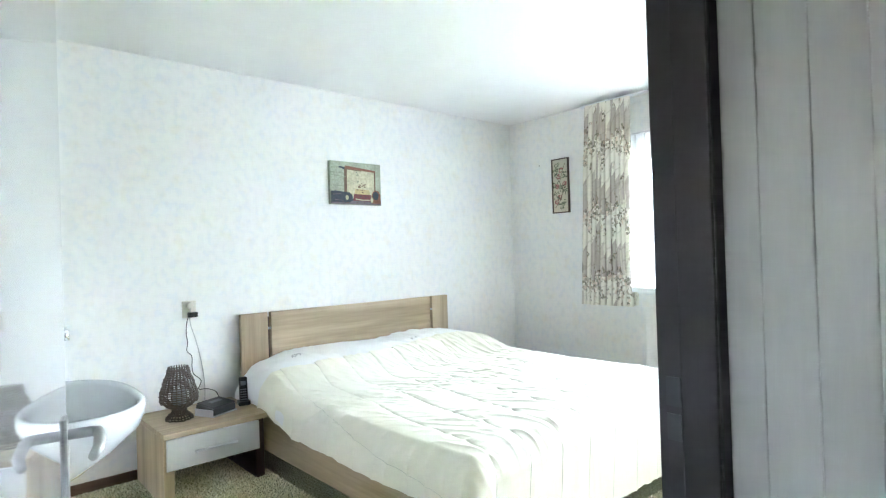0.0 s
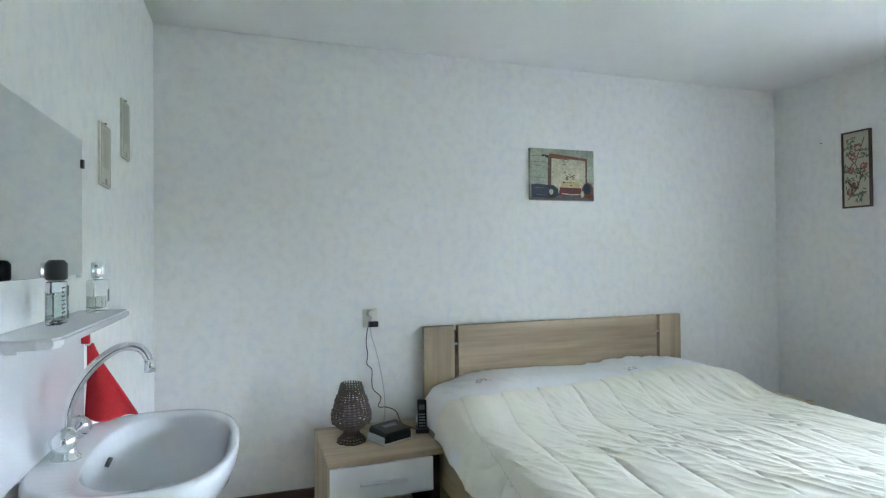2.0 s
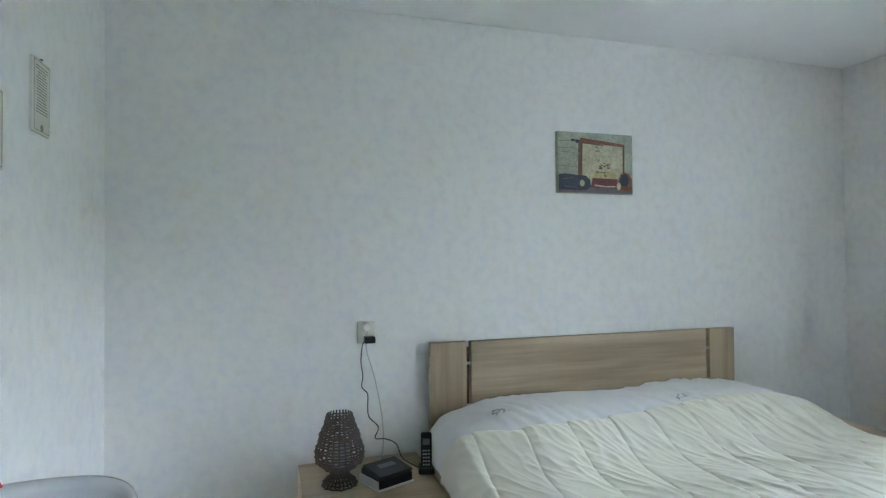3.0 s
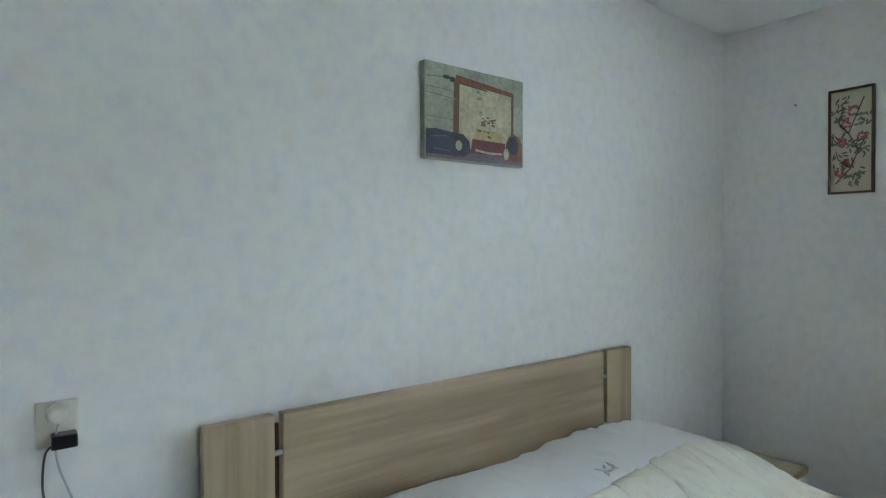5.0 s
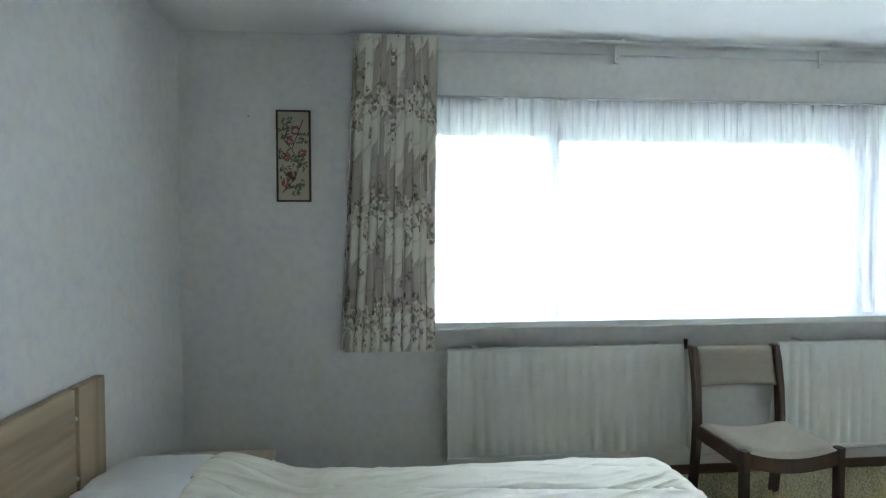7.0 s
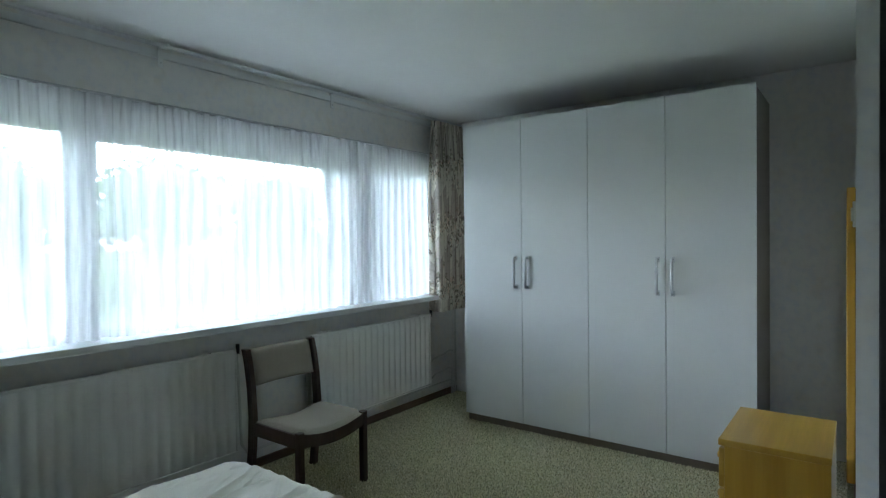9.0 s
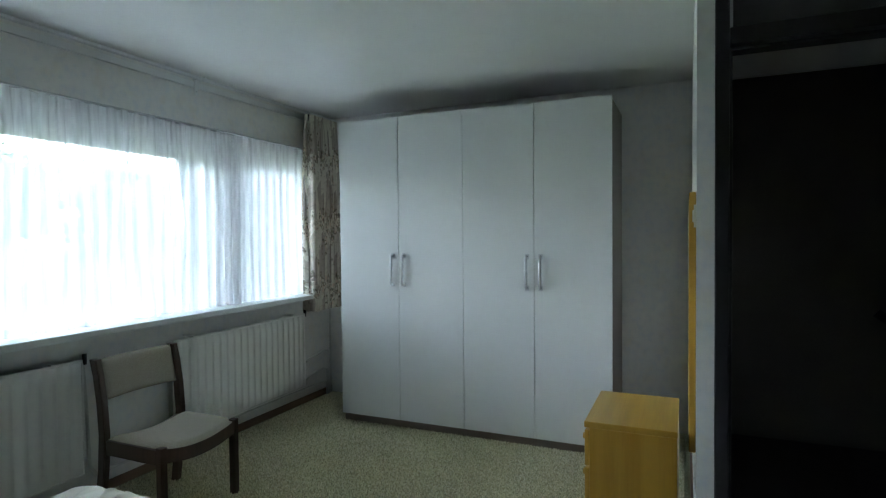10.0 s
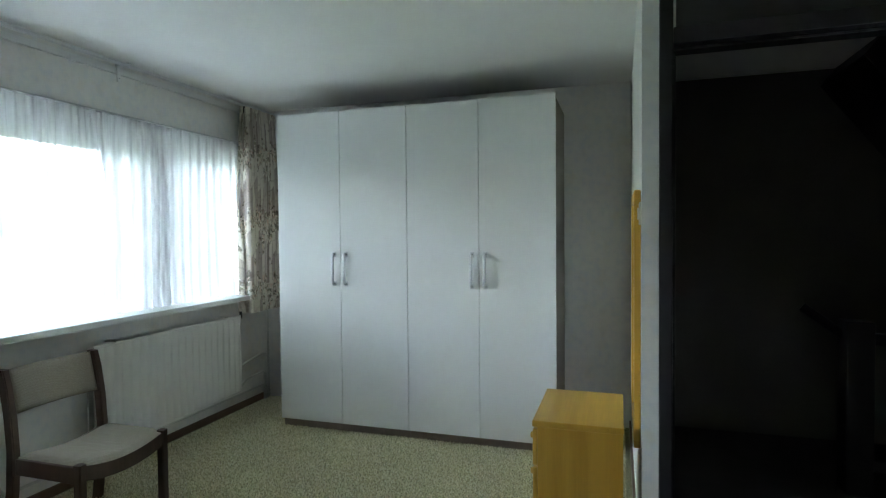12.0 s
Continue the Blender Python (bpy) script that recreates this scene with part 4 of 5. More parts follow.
for a, c, z0, z1, seed, flare, label in ((-0.935, -1.345, 0.785, 2.424, 1.0, 0.20, "cream printed curtain drawn to the side of the window"),
                                         (-4.665, -5.05, 0.79, 2.416, 4.0, 0.03, "cream printed curtain bunched beside the wardrobe")):
    ct, cf, flat_cloth = drape("curtain", a, c, z0, z1, 3.893, 0.054, 10, PRINT, label, seed, flare, per=22, full=0.34, uneven=0.6)
    part("heading_tape", flat_cloth(lambda u, v: cf(u, 0.0) + Vector((-0.004 + 0.004 * math.sin(u * 110), 0, 0.012 - 0.05 * v)), 2), PRINT, ct, smooth=True)
vt, vf, flat_cloth = drape("voile_curtain", -1.25, -4.72, 0.942, 2.14, 3.958, 0.024, 40, VOILE, "sheer white pleated voile across the whole window", 7.0, 0.0, nv=24, per=20, full=0.28, uneven=0.45)
part("hem", flat_cloth(lambda u, v: vf(u, 1.0) + Vector((-0.0012, 0, 0.03 * v)), 1), VOILE, vt, smooth=True)
part("pleat_tape", flat_cloth(lambda u, v: vf(u, 0.0) + Vector((-0.0015, 0, -0.05 * v)), 1), VOILE, vt, smooth=True)
solid("voile_rail", box(3.948, 3.999, -4.74, -1.23, 2.142, 2.152, 0.002), plain("rail_white", (0.6, 0.6, 0.6), 0.4), "slim white rail for the voile", "curtain rail")
rail = thing("curtain_rail", (3.91, -3.0, 2.44), "white double curtain rail on brackets", "curtain rail")
part("track", box(3.888, 3.897, -5.08, -0.90, 2.434, 2.450, 0.001), ALU, rail)
part("track", box(3.912, 3.920, -5.08, -0.90, 2.436, 2.450, 0.001), ALU, rail)
part("wall_batten", box(3.982, 3.9995, -5.08, -0.90, 2.402, 2.440, 0.002), WHITE, rail, "flat white wall strip")
for y in (-1.15, -2.372, -3.592, -4.85):
    b = part("bracket", boxes([(3.886, 3.999, y - 0.008, y + 0.008, 2.4505, 2.462), (3.974, 3.9815, y - 0.012, y + 0.012, 2.352, 2.45)], 0.002), WHITE, rail)
    part("screw", tube([(3.968, y, 2.375), (3.974, y, 2.375)], 0.004, 8), STEEL, b)
for y, z in ((-1.3, 2.39), (-4.7, 2.38)):
    part("glider", box(3.885, 3.91, y - 0.01, y + 0.01, z, 2.434), BLACK, rail)

# ---- radiators ----
def radiator(y0, y1, label):
    t = thing("radiator", (3.93, (y0 + y1) / 2, 0.17), label, "radiator", "radiators under the window")
    n = round((y1 - y0) / 0.0655)

    def f(u, v):
        y = y0 + (y1 - y0) * u
        ph = (u * n) % 1.0
        e = min(1.0, min(v, 1 - v) * 14) ** 0.7
        side = min(1.0, min(u, 1 - u) * n * 1.2)
        bumpy = (0.5 - 0.5 * math.cos(2 * math.pi * ph)) ** 0.6
        return Vector((3.893 - 0.013 * bumpy * e * side, y, 0.185 + 0.59 * v))
    part("front_panel", sheet(f, n * 10, 22), RADIATOR, t, smooth=True)
    part("back_panel", box(3.955, 3.965, y0 + 0.01, y1 - 0.01, 0.19, 0.77, 0.003), RADIATOR, t)
    part("rim", boxes([(3.887, 3.899, y0 - 0.004, y1 + 0.004, 0.770, 0.784), (3.887, 3.899, y0 - 0.004, y1 + 0.004, 0.172, 0.187), (3.887, 3.899, y0 - 0.006, y0 + 0.004, 0.1875, 0.7695), (3.887, 3.899, y1 - 0.004, y1 + 0.006, 0.1875, 0.7695)], 0.003), RADIATOR, t)
    for y in (y0 + 0.15, y1 - 0.15):
        part("wall_bracket", boxes([(3.966, 3.9995, y - 0.015, y + 0.015, 0.2, 0.76), (3.88, 3.97, y - 0.012, y + 0.012, 0.785, 0.792)]), RADIATOR, t)
    part("fins", boxes([(3.9, 3.954, y0 + 0.03 + 0.05 * i, y0 + 0.034 + 0.05 * i, 0.21, 0.75) for i in range(int((y1 - y0 - 0.06) / 0.05))]), RADIATOR, t)
    return t


r1 = radiator(-2.735, -1.416, "long white panel radiator under the window")
r2 = radiator(-4.588, -3.302, "white panel radiator behind the chair")
for r, y in ((r1, -2.755), (r2, -4.605)):
    bm = tube([(3.9, y, 0.755), (3.9, y, 0.81)], 0.011, 10)
    tube([(3.93, y + 0.012, 0.765), (3.9, y, 0.765)], 0.008, 8, bm)
    part("valve", bm, BLACK, r, "dark radiator valve", smooth=True)
PIPE = plain("pipe_paint", (0.66, 0.66, 0.63), 0.4)


def pipe(points, label):
    return solid("heating_pipe", tube(points, 0.0085, 10), PIPE, label, "pipe", smooth=True)


pipe([(3.93, -2.765, 0.76), (3.93, -2.78, 0.5), (3.93, -2.79, 0.2), (3.93, -2.83, 0.14), (3.965, -2.95, 0.13), (3.972, -3.3, 0.13), (3.972, -4.3, 0.13), (3.972, -4.98, 0.13), (3.972, -5.03, 0.10), (3.972, -5.03, 0.0)], "thin painted heating pipe low on the window wall")
pipe([(3.93, -4.6, 0.2), (3.945, -4.64, 0.19), (3.972, -4.75, 0.225), (3.972, -4.95, 0.245), (3.972, -5.0, 0.23), (3.972, -5.0, 0.0)], "thin painted heating pipe beside the radiator")
pipe([(3.93, -4.605, 0.76), (3.945, -4.615, 0.5), (3.945, -4.62, 0.33), (3.972, -4.72, 0.36), (3.972, -4.97, 0.40), (3.972, -5.01, 0.39)], "thin painted pipe running down from the radiator valve")
pipe([(3.972, -5.06, 0.0), (3.972, -5.06, 1.4), (3.972, -5.06, 2.47)], "upright painted pipe in the corner behind the curtain")

# ---- chair ----
chair = thing("dining_chair", (3.47, -2.91, 0), "dark wooden chair with beige ribbed upholstery", "chair")
CY0, CY1, CXF, CXB = -3.20, -2.70, 3.285, 3.705


def post(points, w, d):
    """A squared, tapering timber through points (x, y, z), w across y and d along x."""
    bm = bmesh.new()
    rings = []
    for i, (x, y, z) in enumerate(points):
        rings.append([bm.verts.new((x + a * d / 2, y + b * w / 2, z)) for a, b in ((-1, -1), (1, -1), (1, 1), (-1, 1))])
    for A, B in zip(rings, rings[1:]):
        for k in range(4):
            bm.faces.new((A[k], A[(k + 1) % 4], B[(k + 1) % 4], B[k]))
    bm.faces.new(rings[0][::-1]), bm.faces.new(rings[-1])
    edges = [e for e in bm.edges if abs(e.verts[0].co.z - e.verts[1].co.z) > 0.02]
    bmesh.ops.bevel(bm, geom=edges, offset=0.005, segments=2, affect="EDGES")
    return bm


for y in (CY0 + 0.018, CY1 - 0.018):
    part("back_leg", post([(CXB + 0.045, y, 0), (CXB + 0.01, y, 0.25), (CXB, y, 0.42), (CXB + 0.012, y, 0.58), (CXB + 0.035, y, 0.72), (CXB + 0.058, y, 0.80)], 0.034, 0.05), BROWN, chair)
    part("front_leg", post([(CXF + 0.02, y, 0), (CXF + 0.02, y, 0.412)], 0.036, 0.042), BROWN, chair)
    part("side_rail", box(CXF + 0.042, CXB - 0.026, y - 0.012, y + 0.012, 0.325, 0.398, 0.004), BROWN, chair)


def sag(b):
    """How far the curved front and back rails dip between the legs, b from -1 to 1."""
    return -0.032 * (1 - b * b)


def curved_rail(x0, x1, z0, z1):
    bm, rings = bmesh.new(), []
    for i in range(15):
        b = -1 + i / 7
        y = (CY0 + CY1) / 2 + b * ((CY1 - CY0) / 2 - 0.037)
        rings.append([bm.verts.new((x, y, z + sag(b))) for x, z in ((x0, z0), (x1, z0), (x1, z1), (x0, z1))])
    for A, B in zip(rings, rings[1:]):
        for k in range(4):
            bm.faces.new((A[k], A[(k + 1) % 4], B[(k + 1) % 4], B[k]))
    bm.faces.new(rings[0][::-1]), bm.faces.new(rings[-1])
    bmesh.ops.recalc_face_normals(bm, faces=bm.faces)
    return bm


part("front_rail", curved_rail(CXF + 0.004, CXF + 0.03, 0.335, 0.402), BROWN, chair)
part("back_rail", curved_rail(CXB - 0.014, CXB + 0.012, 0.335, 0.398), BROWN, chair)


SX0, SX1, SHY = CXF + 0.006, CXB - 0.03, (CY1 - CY0) / 2 - 0.038


def seat_f(u, v, low=False):
    a, b = 2 * u - 1, 2 * v - 1
    e = 0 if low else max(0.0, (1 - abs(a) ** 8) * (1 - abs(b) ** 8)) ** 0.5
    # a pad over the curved rails: rounded rims, hollowed towards the middle
    return Vector(((SX0 + SX1) / 2 + a * (SX1 - SX0) / 2, (CY0 + CY1) / 2 + b * (SHY + 0.022 * max(0.0, min(1.0, (a + 0.80) / 0.06))), 0.4022 + sag(b) + 0.034 * e))


bm = sheet(seat_f, 30, 30)
sheet(lambda u, v: seat_f(u, v, True), 4, 30, bm)
bmesh.ops.remove_doubles(bm, verts=bm.verts, dist=0.0003)
part("seat", bm, SEATCLOTH, chair, "beige ribbed upholstered seat", smooth=True)


def back_f(u, v):
    a, b = 2 * u - 1, 2 * v - 1
    e = max(0.0, (1 - abs(a) ** 8) * (1 - abs(b) ** 8)) ** 0.5
    bow = 0.03 * (1 - a * a)
    lean = 0.006 + 0.046 * v
    return (CXB + lean + bow, e, a, b)


bm = bmesh.new()
for s in (-1, 1):
    def face_f(u, v, s=s):
        x, e, a, b = back_f(u, v)
        return Vector((x + s * 0.02 * e, (CY0 + CY1) / 2 + a * 0.2135, 0.694 + b * 0.103))
    sheet(face_f, 24, 14, bm)
bmesh.ops.remove_doubles(bm, verts=bm.verts, dist=0.0004)
bmesh.ops.recalc_face_normals(bm, faces=bm.faces)
part("backrest", bm, SEATCLOTH, chair, "beige ribbed upholstered backrest", smooth=True)

# ---- wardrobe ----
ward = thing("wardrobe", (2.43, -4.74, 0), "tall white four-door wardrobe with metal handles", "wardrobe")
WX, WYF = [3.434, 2.932, 2.430, 1.929, 1.432], -4.44
part("body", boxes([(WX[4] + 0.008, WX[0] - 0.004, YS + 0.03, WYF - 0.02, 0.06, 2.27)], 0.002), plain("wardrobe_carcase", (0.30, 0.26, 0.21), 0.5), ward, "grey-brown carcase")
part("plinth", boxes([(WX[2] + 0.002, WX[0] - 0.006, WYF - 0.06, WYF - 0.035, 0, 0.0595), (WX[4] + 0.006, WX[2] - 0.002, WYF - 0.06, WYF - 0.035, 0, 0.0595)]), plain("plinth_brown", (0.22, 0.18, 0.14), 0.5), ward, "brown plinth")
for i in range(4):
    x1, x0 = WX[i] - 0.0018, WX[i + 1] + 0.0018
    d = part("door", box(x0, x1, WYF - 0.019, WYF, 0.064, 2.277, 0.0015), FOIL, ward, "white foil-faced door")
    hxx = x0 + 0.045 if i in (0, 2) else x1 - 0.042
    bm = tube([(hxx, WYF - 0.001, 1.062), (hxx, WYF + 0.026, 1.062), (hxx, WYF + 0.033, 1.07), (hxx, WYF + 0.034, 1.165), (hxx, WYF + 0.033, 1.262), (hxx, WYF + 0.026, 1.27), (hxx, WYF - 0.001, 1.27)], 0.0098, 10)
    for z in (1.062, 1.27):
        box(hxx - 0.013, hxx + 0.013, WYF + 0.0002, WYF + 0.006, z - 0.017, z + 0.017, 0.002, bm=bm)
    part("handle", bm, STEEL, d, "satin metal bow handle", smooth=True)

# ---- chest and mirror ----
chest = thing("chest_of_drawers", (1.215, -3.33, 0), "low yellow lacquered pine chest of drawers", "chest of drawers")
QX0, QX1, QY0, QY1, QZ = 1.04, 1.385, -3.575, -3.09, 0.665
part("carcase", box(QX0, QX1 - 0.02, QY0 + 0.004, QY1 - 0.004, 0, QZ - 0.025, 0.003), PINE_Z, chest)
part("top", box(QX0 - 0.002, QX1, QY0, QY1, QZ - 0.0245, QZ, 0.004), PINE, chest)
for i in range(4):
    z0 = 0.03 + 0.152 * i
    d = part("drawer_front", box(QX1 - 0.0195, QX1 - 0.001, QY0 + 0.012, QY1 - 0.006, z0, z0 + 0.143, 0.004), PINE, chest)
    for y in ((QY0 + QY1) / 2 - 0.1, (QY0 + QY1) / 2 + 0.1):
        bm = lathe([(0.008, 0), (0.008, 0.012), (0.014, 0.02), (0.012, 0.028), (0.004, 0.03)], (0, 0, 0), 14)
        bmesh.ops.rotate(bm, verts=bm.verts, cent=(0, 0, 0), matrix=Matrix.Rotation(radians(90), 3, "Y"))
        bmesh.ops.translate(bm, verts=bm.verts, vec=(QX1 - 0.002, y, z0 + 0.072))
        part("knob", bm, PINE, d, smooth=True)
mir = thing("framed_mirror", (XM + 0.014, -3.42, 0.6), "wall mirror in a yellow pine frame", "mirror")
part("glass", box(XM + 0.006, XM + 0.012, -3.64, -3.20, 0.60, 1.54), MIRROR, mir)
for r in ((-3.20, -3.16, 0.57, 1.57), (-3.68, -3.64, 0.57, 1.57), (-3.6395, -3.2005, 0.57, 0.61), (-3.6395, -3.2005, 1.53, 1.57)):
    part("frame_bar", box(XM + 0.0005, XM + 0.026, *r, 0.005), PINE_Z, mir)
sw = thing("light_switch", (XM + 0.006, -3.135, 1.5), "white rocker light switch on the wall edge", "switch")
part("plate", box(XM, XM + 0.009, -3.152, -3.112, 1.435, 1.52, 0.003), IVORY, sw)
part("rocker", box(XM + 0.0092, XM + 0.014, -3.146, -3.118, 1.455, 1.50, 0.002), IVORY, sw)

# ---- washbasin corner ----
basin = thing("washbasin", (0.08, -1.58, 0.62), "white glazed wall-hung washbasin", "washbasin")
BYC, BW, BD, RIM = -1.575, 0.335, 0.43, 0.835


def outline(a, k):
    """Rounded basin outline; a runs round, k scales it."""
    c, s = math.cos(a), math.sin(a)
    e = 2.6
    r = 1.0 / ((abs(c) ** e + abs(s) ** e) ** (1 / e))
    return c * r * k, s * r * k


def basin_ring(k, z, cx=0.115, sx=0.19, sy=BW, flat=True):
    ring = []
    for i in range(64):
        a = 2 * math.pi * i / 64
        u, w = outline(a, 1.0)
        x = cx + u * sx * k
        ring.append(Vector((max(x, XW + 0.001) if flat else x, BYC + w * sy * k, z)))
    return ring


def skin(rings, close_first=False, close_last=True):
    bm = bmesh.new()
    rv = [[bm.verts.new(p) for p in r] for r in rings]
    n = len(rv[0])
    for A, B in zip(rv, rv[1:]):
        for k in range(n):
            bm.faces.new((A[k], A[(k + 1) % n], B[(k + 1) % n], B[k]))
    if close_last:
        bm.faces.new(rv[-1])
    if close_first:
        bm.faces.new(rv[0][::-1])
    bmesh.ops.recalc_face_normals(bm, faces=bm.faces)
    return bm


rings = []
for k, z, cx, sx, sy in ((0.35, 0.615, 0.02, 0.2, BW), (0.55, 0.64, 0.03, 0.22, BW), (0.80, 0.71, 0.06, 0.225, BW), (0.95, 0.77, 0.085, 0.222, BW), (1.0, 0.808, 0.09, 0.218, BW),
                         (1.005, 0.825, 0.09, 0.218, BW), (0.99, 0.836, 0.09, 0.218, BW), (0.955, 0.838, 0.09, 0.218, BW)):
    rings.append(basin_ring(k, z, cx, sx, sy))
for k, z in ((1.0, 0.834), (0.975, 0.822), (0.93, 0.79), (0.84, 0.745), (0.66, 0.71), (0.4, 0.697), (0.12, 0.692)):
    rings.append(basin_ring(k, z, 0.133, 0.157, 0.29, False))
part("bowl", skin(rings, True, True), CERAMIC, basin, smooth=True)
part("overflow", tube([(0.005, BYC + 0.02, 0.80), (0.014, BYC + 0.02, 0.796)], 0.012, 14), BLACK, basin, "dark overflow slot", smooth=True)
part("drain", lathe([(0.024, 0), (0.024, 0.004), (0.015, 0.005)], (0.135, BYC, 0.693), 20), CHROME, basin, "chrome drain", smooth=True)
trap = part("trap", tube([(0.1, BYC, 0.62), (0.1, BYC, 0.48), (0.09, BYC, 0.45), (0.05, BYC, 0.44), (0.02, BYC, 0.46), (-0.02, BYC, 0.5), (-0.119, BYC, 0.5)], 0.018, 12), CHROME, basin, "chrome drain trap", smooth=True)

tap = thing("basin_mixer_tap", (-0.062, -1.62, RIM), "chrome two-handled mixer with a tall arched spout", "tap")
tx, ty = -0.062, -1.62
part("body", lathe([(0.03, 0.0), (0.03, 0.006), (0.022, 0.012), (0.018, 0.03), (0.021, 0.045), (0.02, 0.062), (0.013, 0.075)], (tx, ty, RIM), 24), CHROME, tap, smooth=True)
ARCH = [(0, 0.06), (0.002, 0.10), (0.016, 0.15), (0.046, 0.20), (0.088, 0.238), (0.122, 0.250), (0.153, 0.241), (0.170, 0.212)]
pts = []
for i in range(len(ARCH) - 1):
    q0, q1, q2, q3 = (Vector((tx + u, ty + 0.04 * u, RIM + w)) for u, w in (ARCH[max(i - 1, 0)], ARCH[i], ARCH[i + 1], ARCH[min(i + 2, len(ARCH) - 1)]))
    for k in range(5):
        t = k / 5
        pts.append(0.5 * (2 * q1 + (q2 - q0) * t + (2 * q0 - 5 * q1 + 4 * q2 - q3) * t * t + (3 * q1 - q0 - 3 * q2 + q3) * t ** 3))
pts.append(Vector((tx + 0.170, ty + 0.007, RIM + 0.212)))
part("spout", tube(pts, 0.0102, 14), CHROME, tap, smooth=True)
e = Vector(pts[-1])
part("aerator", tube([e + Vector((0, 0, 0.004)), e + Vector((0.001, 0, -0.026))], 0.0125, 14), CHROME, tap, smooth=True)
for s in (-1, 1):
    bm = tube([(tx, ty + s * 0.015, RIM + 0.042), (tx + 0.006, ty + s * 0.042, RIM + 0.052), (tx + 0.007, ty + s * 0.045, RIM + 0.053), (tx + 0.012, ty + s * 0.066, RIM + 0.061)], [0.011, 0.011, 0.025, 0.027], 22)
    part("tap_handle", bm, CHROME, tap, "faceted chrome tap handle", smooth=True)

solid("backsplash_panel", box(XW + 0.0005, XW + 0.006, -1.93, -1.262, 0.836, 1.115, 0.001), PANELWHITE, "glossy white panel behind the basin", "backsplash")
shelf = thing("wall_shelf", (-0.06, -1.6, 1.135), "white shelf above the washbasin with rounded front", "shelf")
bm = bmesh.new()
prof = [(XW + 0.0005, -1.30), (XW + 0.0005, -1.95), (-0.02, -1.95), (0.004, -1.94), (0.014, -1.915), (0.014, -1.335), (0.004, -1.31), (-0.02, -1.30)]
lo = [bm.verts.new((x, y, 1.130)) for x, y in prof]
hi = [bm.verts.new((x, y, 1.150)) for x, y in prof]
bm.faces.new(lo), bm.faces.new(hi[::-1])
for i in range(len(prof)):
    j = (i + 1) % len(prof)
    bm.faces.new((lo[i], lo[j], hi[j], hi[i]))
bmesh.ops.recalc_face_normals(bm, faces=bm.faces)
bmesh.ops.bevel(bm, geom=[ed for ed in bm.edges if abs(ed.verts[0].co.z - ed.verts[1].co.z) < 0.001], offset=0.005, segments=2, affect="EDGES")
part("board", bm, PANELWHITE, shelf)
part("support", boxes([(XW + 0.0005, XW + 0.03, -1.42, -1.40, 1.107, 1.1295), (XW + 0.0005, XW + 0.03, -1.82, -1.80, 1.107, 1.1295)], 0.003), PANELWHITE, shelf)

mirror = thing("basin_mirror", (XW + 0.004, -1.63, 1.43), "frameless rectangular mirror above the shelf", "mirror")
part("glass", box(XW + 0.003, XW + 0.008, -1.93, -1.285, 1.25, 1.63, 0.001), MIRROR, mirror)
part("clip", box(XW + 0.0005, XW + 0.012, -1.292, -1.277, 1.55, 1.575, 0.001), BLACK, mirror, "small dark mirror clip")
part("clip", box(XW + 0.0005, XW + 0.012, -1.32, -1.305, 1.242, 1.2495, 0.001), STEEL, mirror)

# bottles on the shelf
b1 = thing("aftershave_bottle", (-0.06, -1.695, 1.15), "clear ribbed bottle with a black cap and label", "bottle")
bx, by, bz = -0.06, -1.695, 1.1505
part("glass", box(bx - 0.016, bx + 0.016, by - 0.026, by + 0.026, bz, bz + 0.095, 0.007, 3), BOTTLE, b1)
for i in range(8):
    part("rib", box(bx + 0.0155, bx + 0.0172, by - 0.02, by + 0.006, bz + 0.016 + 0.009 * i, bz + 0.019 + 0.009 * i), BOTTLE, b1)
part("liquid", box(bx - 0.012, bx + 0.012, by - 0.022, by + 0.022, bz + 0.006, bz + 0.07, 0.005), glass("pale_liquid", (0.86, 0.90, 0.88)), b1, "pale liquid")
part("label", box(bx + 0.0165, bx + 0.0175, by + 0.009, by + 0.023, bz + 0.012, bz + 0.084), BLACK, b1, "black label")
part("label_bar", box(bx + 0.0176, bx + 0.018, by + 0.013, by + 0.019, bz + 0.03, bz + 0.062), KEY, b1)
part("cap", lathe([(0.016, 0), (0.021, 0.004), (0.021, 0.036), (0.015, 0.044), (0.008, 0.045)], (bx, by, bz + 0.096), 20), BLACK, b1, "black cap", smooth=True)
b2 = thing("perfume_bottle", (-0.065, -1.372, 1.15), "square clear perfume bottle with a chrome cap", "bottle")
bx, by = -0.054, -1.372
part("glass", box(bx - 0.019, bx + 0.019, by - 0.042, by + 0.042, bz, bz + 0.086, 0.004, 2), BOTTLE, b2)
part("liquid", box(bx - 0.014, bx + 0.014, by - 0.036, by + 0.036, bz + 0.009, bz + 0.04, 0.003), glass("perfume_liquid", (0.90, 0.91, 0.88)), b2)
part("label", box(bx + 0.0192, bx + 0.0197, by + 0.018, by + 0.033, bz + 0.025, bz + 0.06), BLACK, b2, "small dark label")
part("collar", lathe([(0.013, 0), (0.013, 0.006), (0.011, 0.007)], (bx, by, bz + 0.0862), 18), CHROME, b2, smooth=True)
for s in (-0.0135, 0.0135):
    part("cap", lathe([(0.012, 0), (0.013, 0.002), (0.013, 0.038), (0.011, 0.040), (0.003, 0.0401)], (bx, by + s, bz + 0.0935), 20), CHROME, b2, "chrome cap", smooth=True)

# red towel on a hook
towel = thing("hanging_washcloth", (-0.08, -1.299, 1.1), "red terry washcloth hung by its loop", "washcloth")


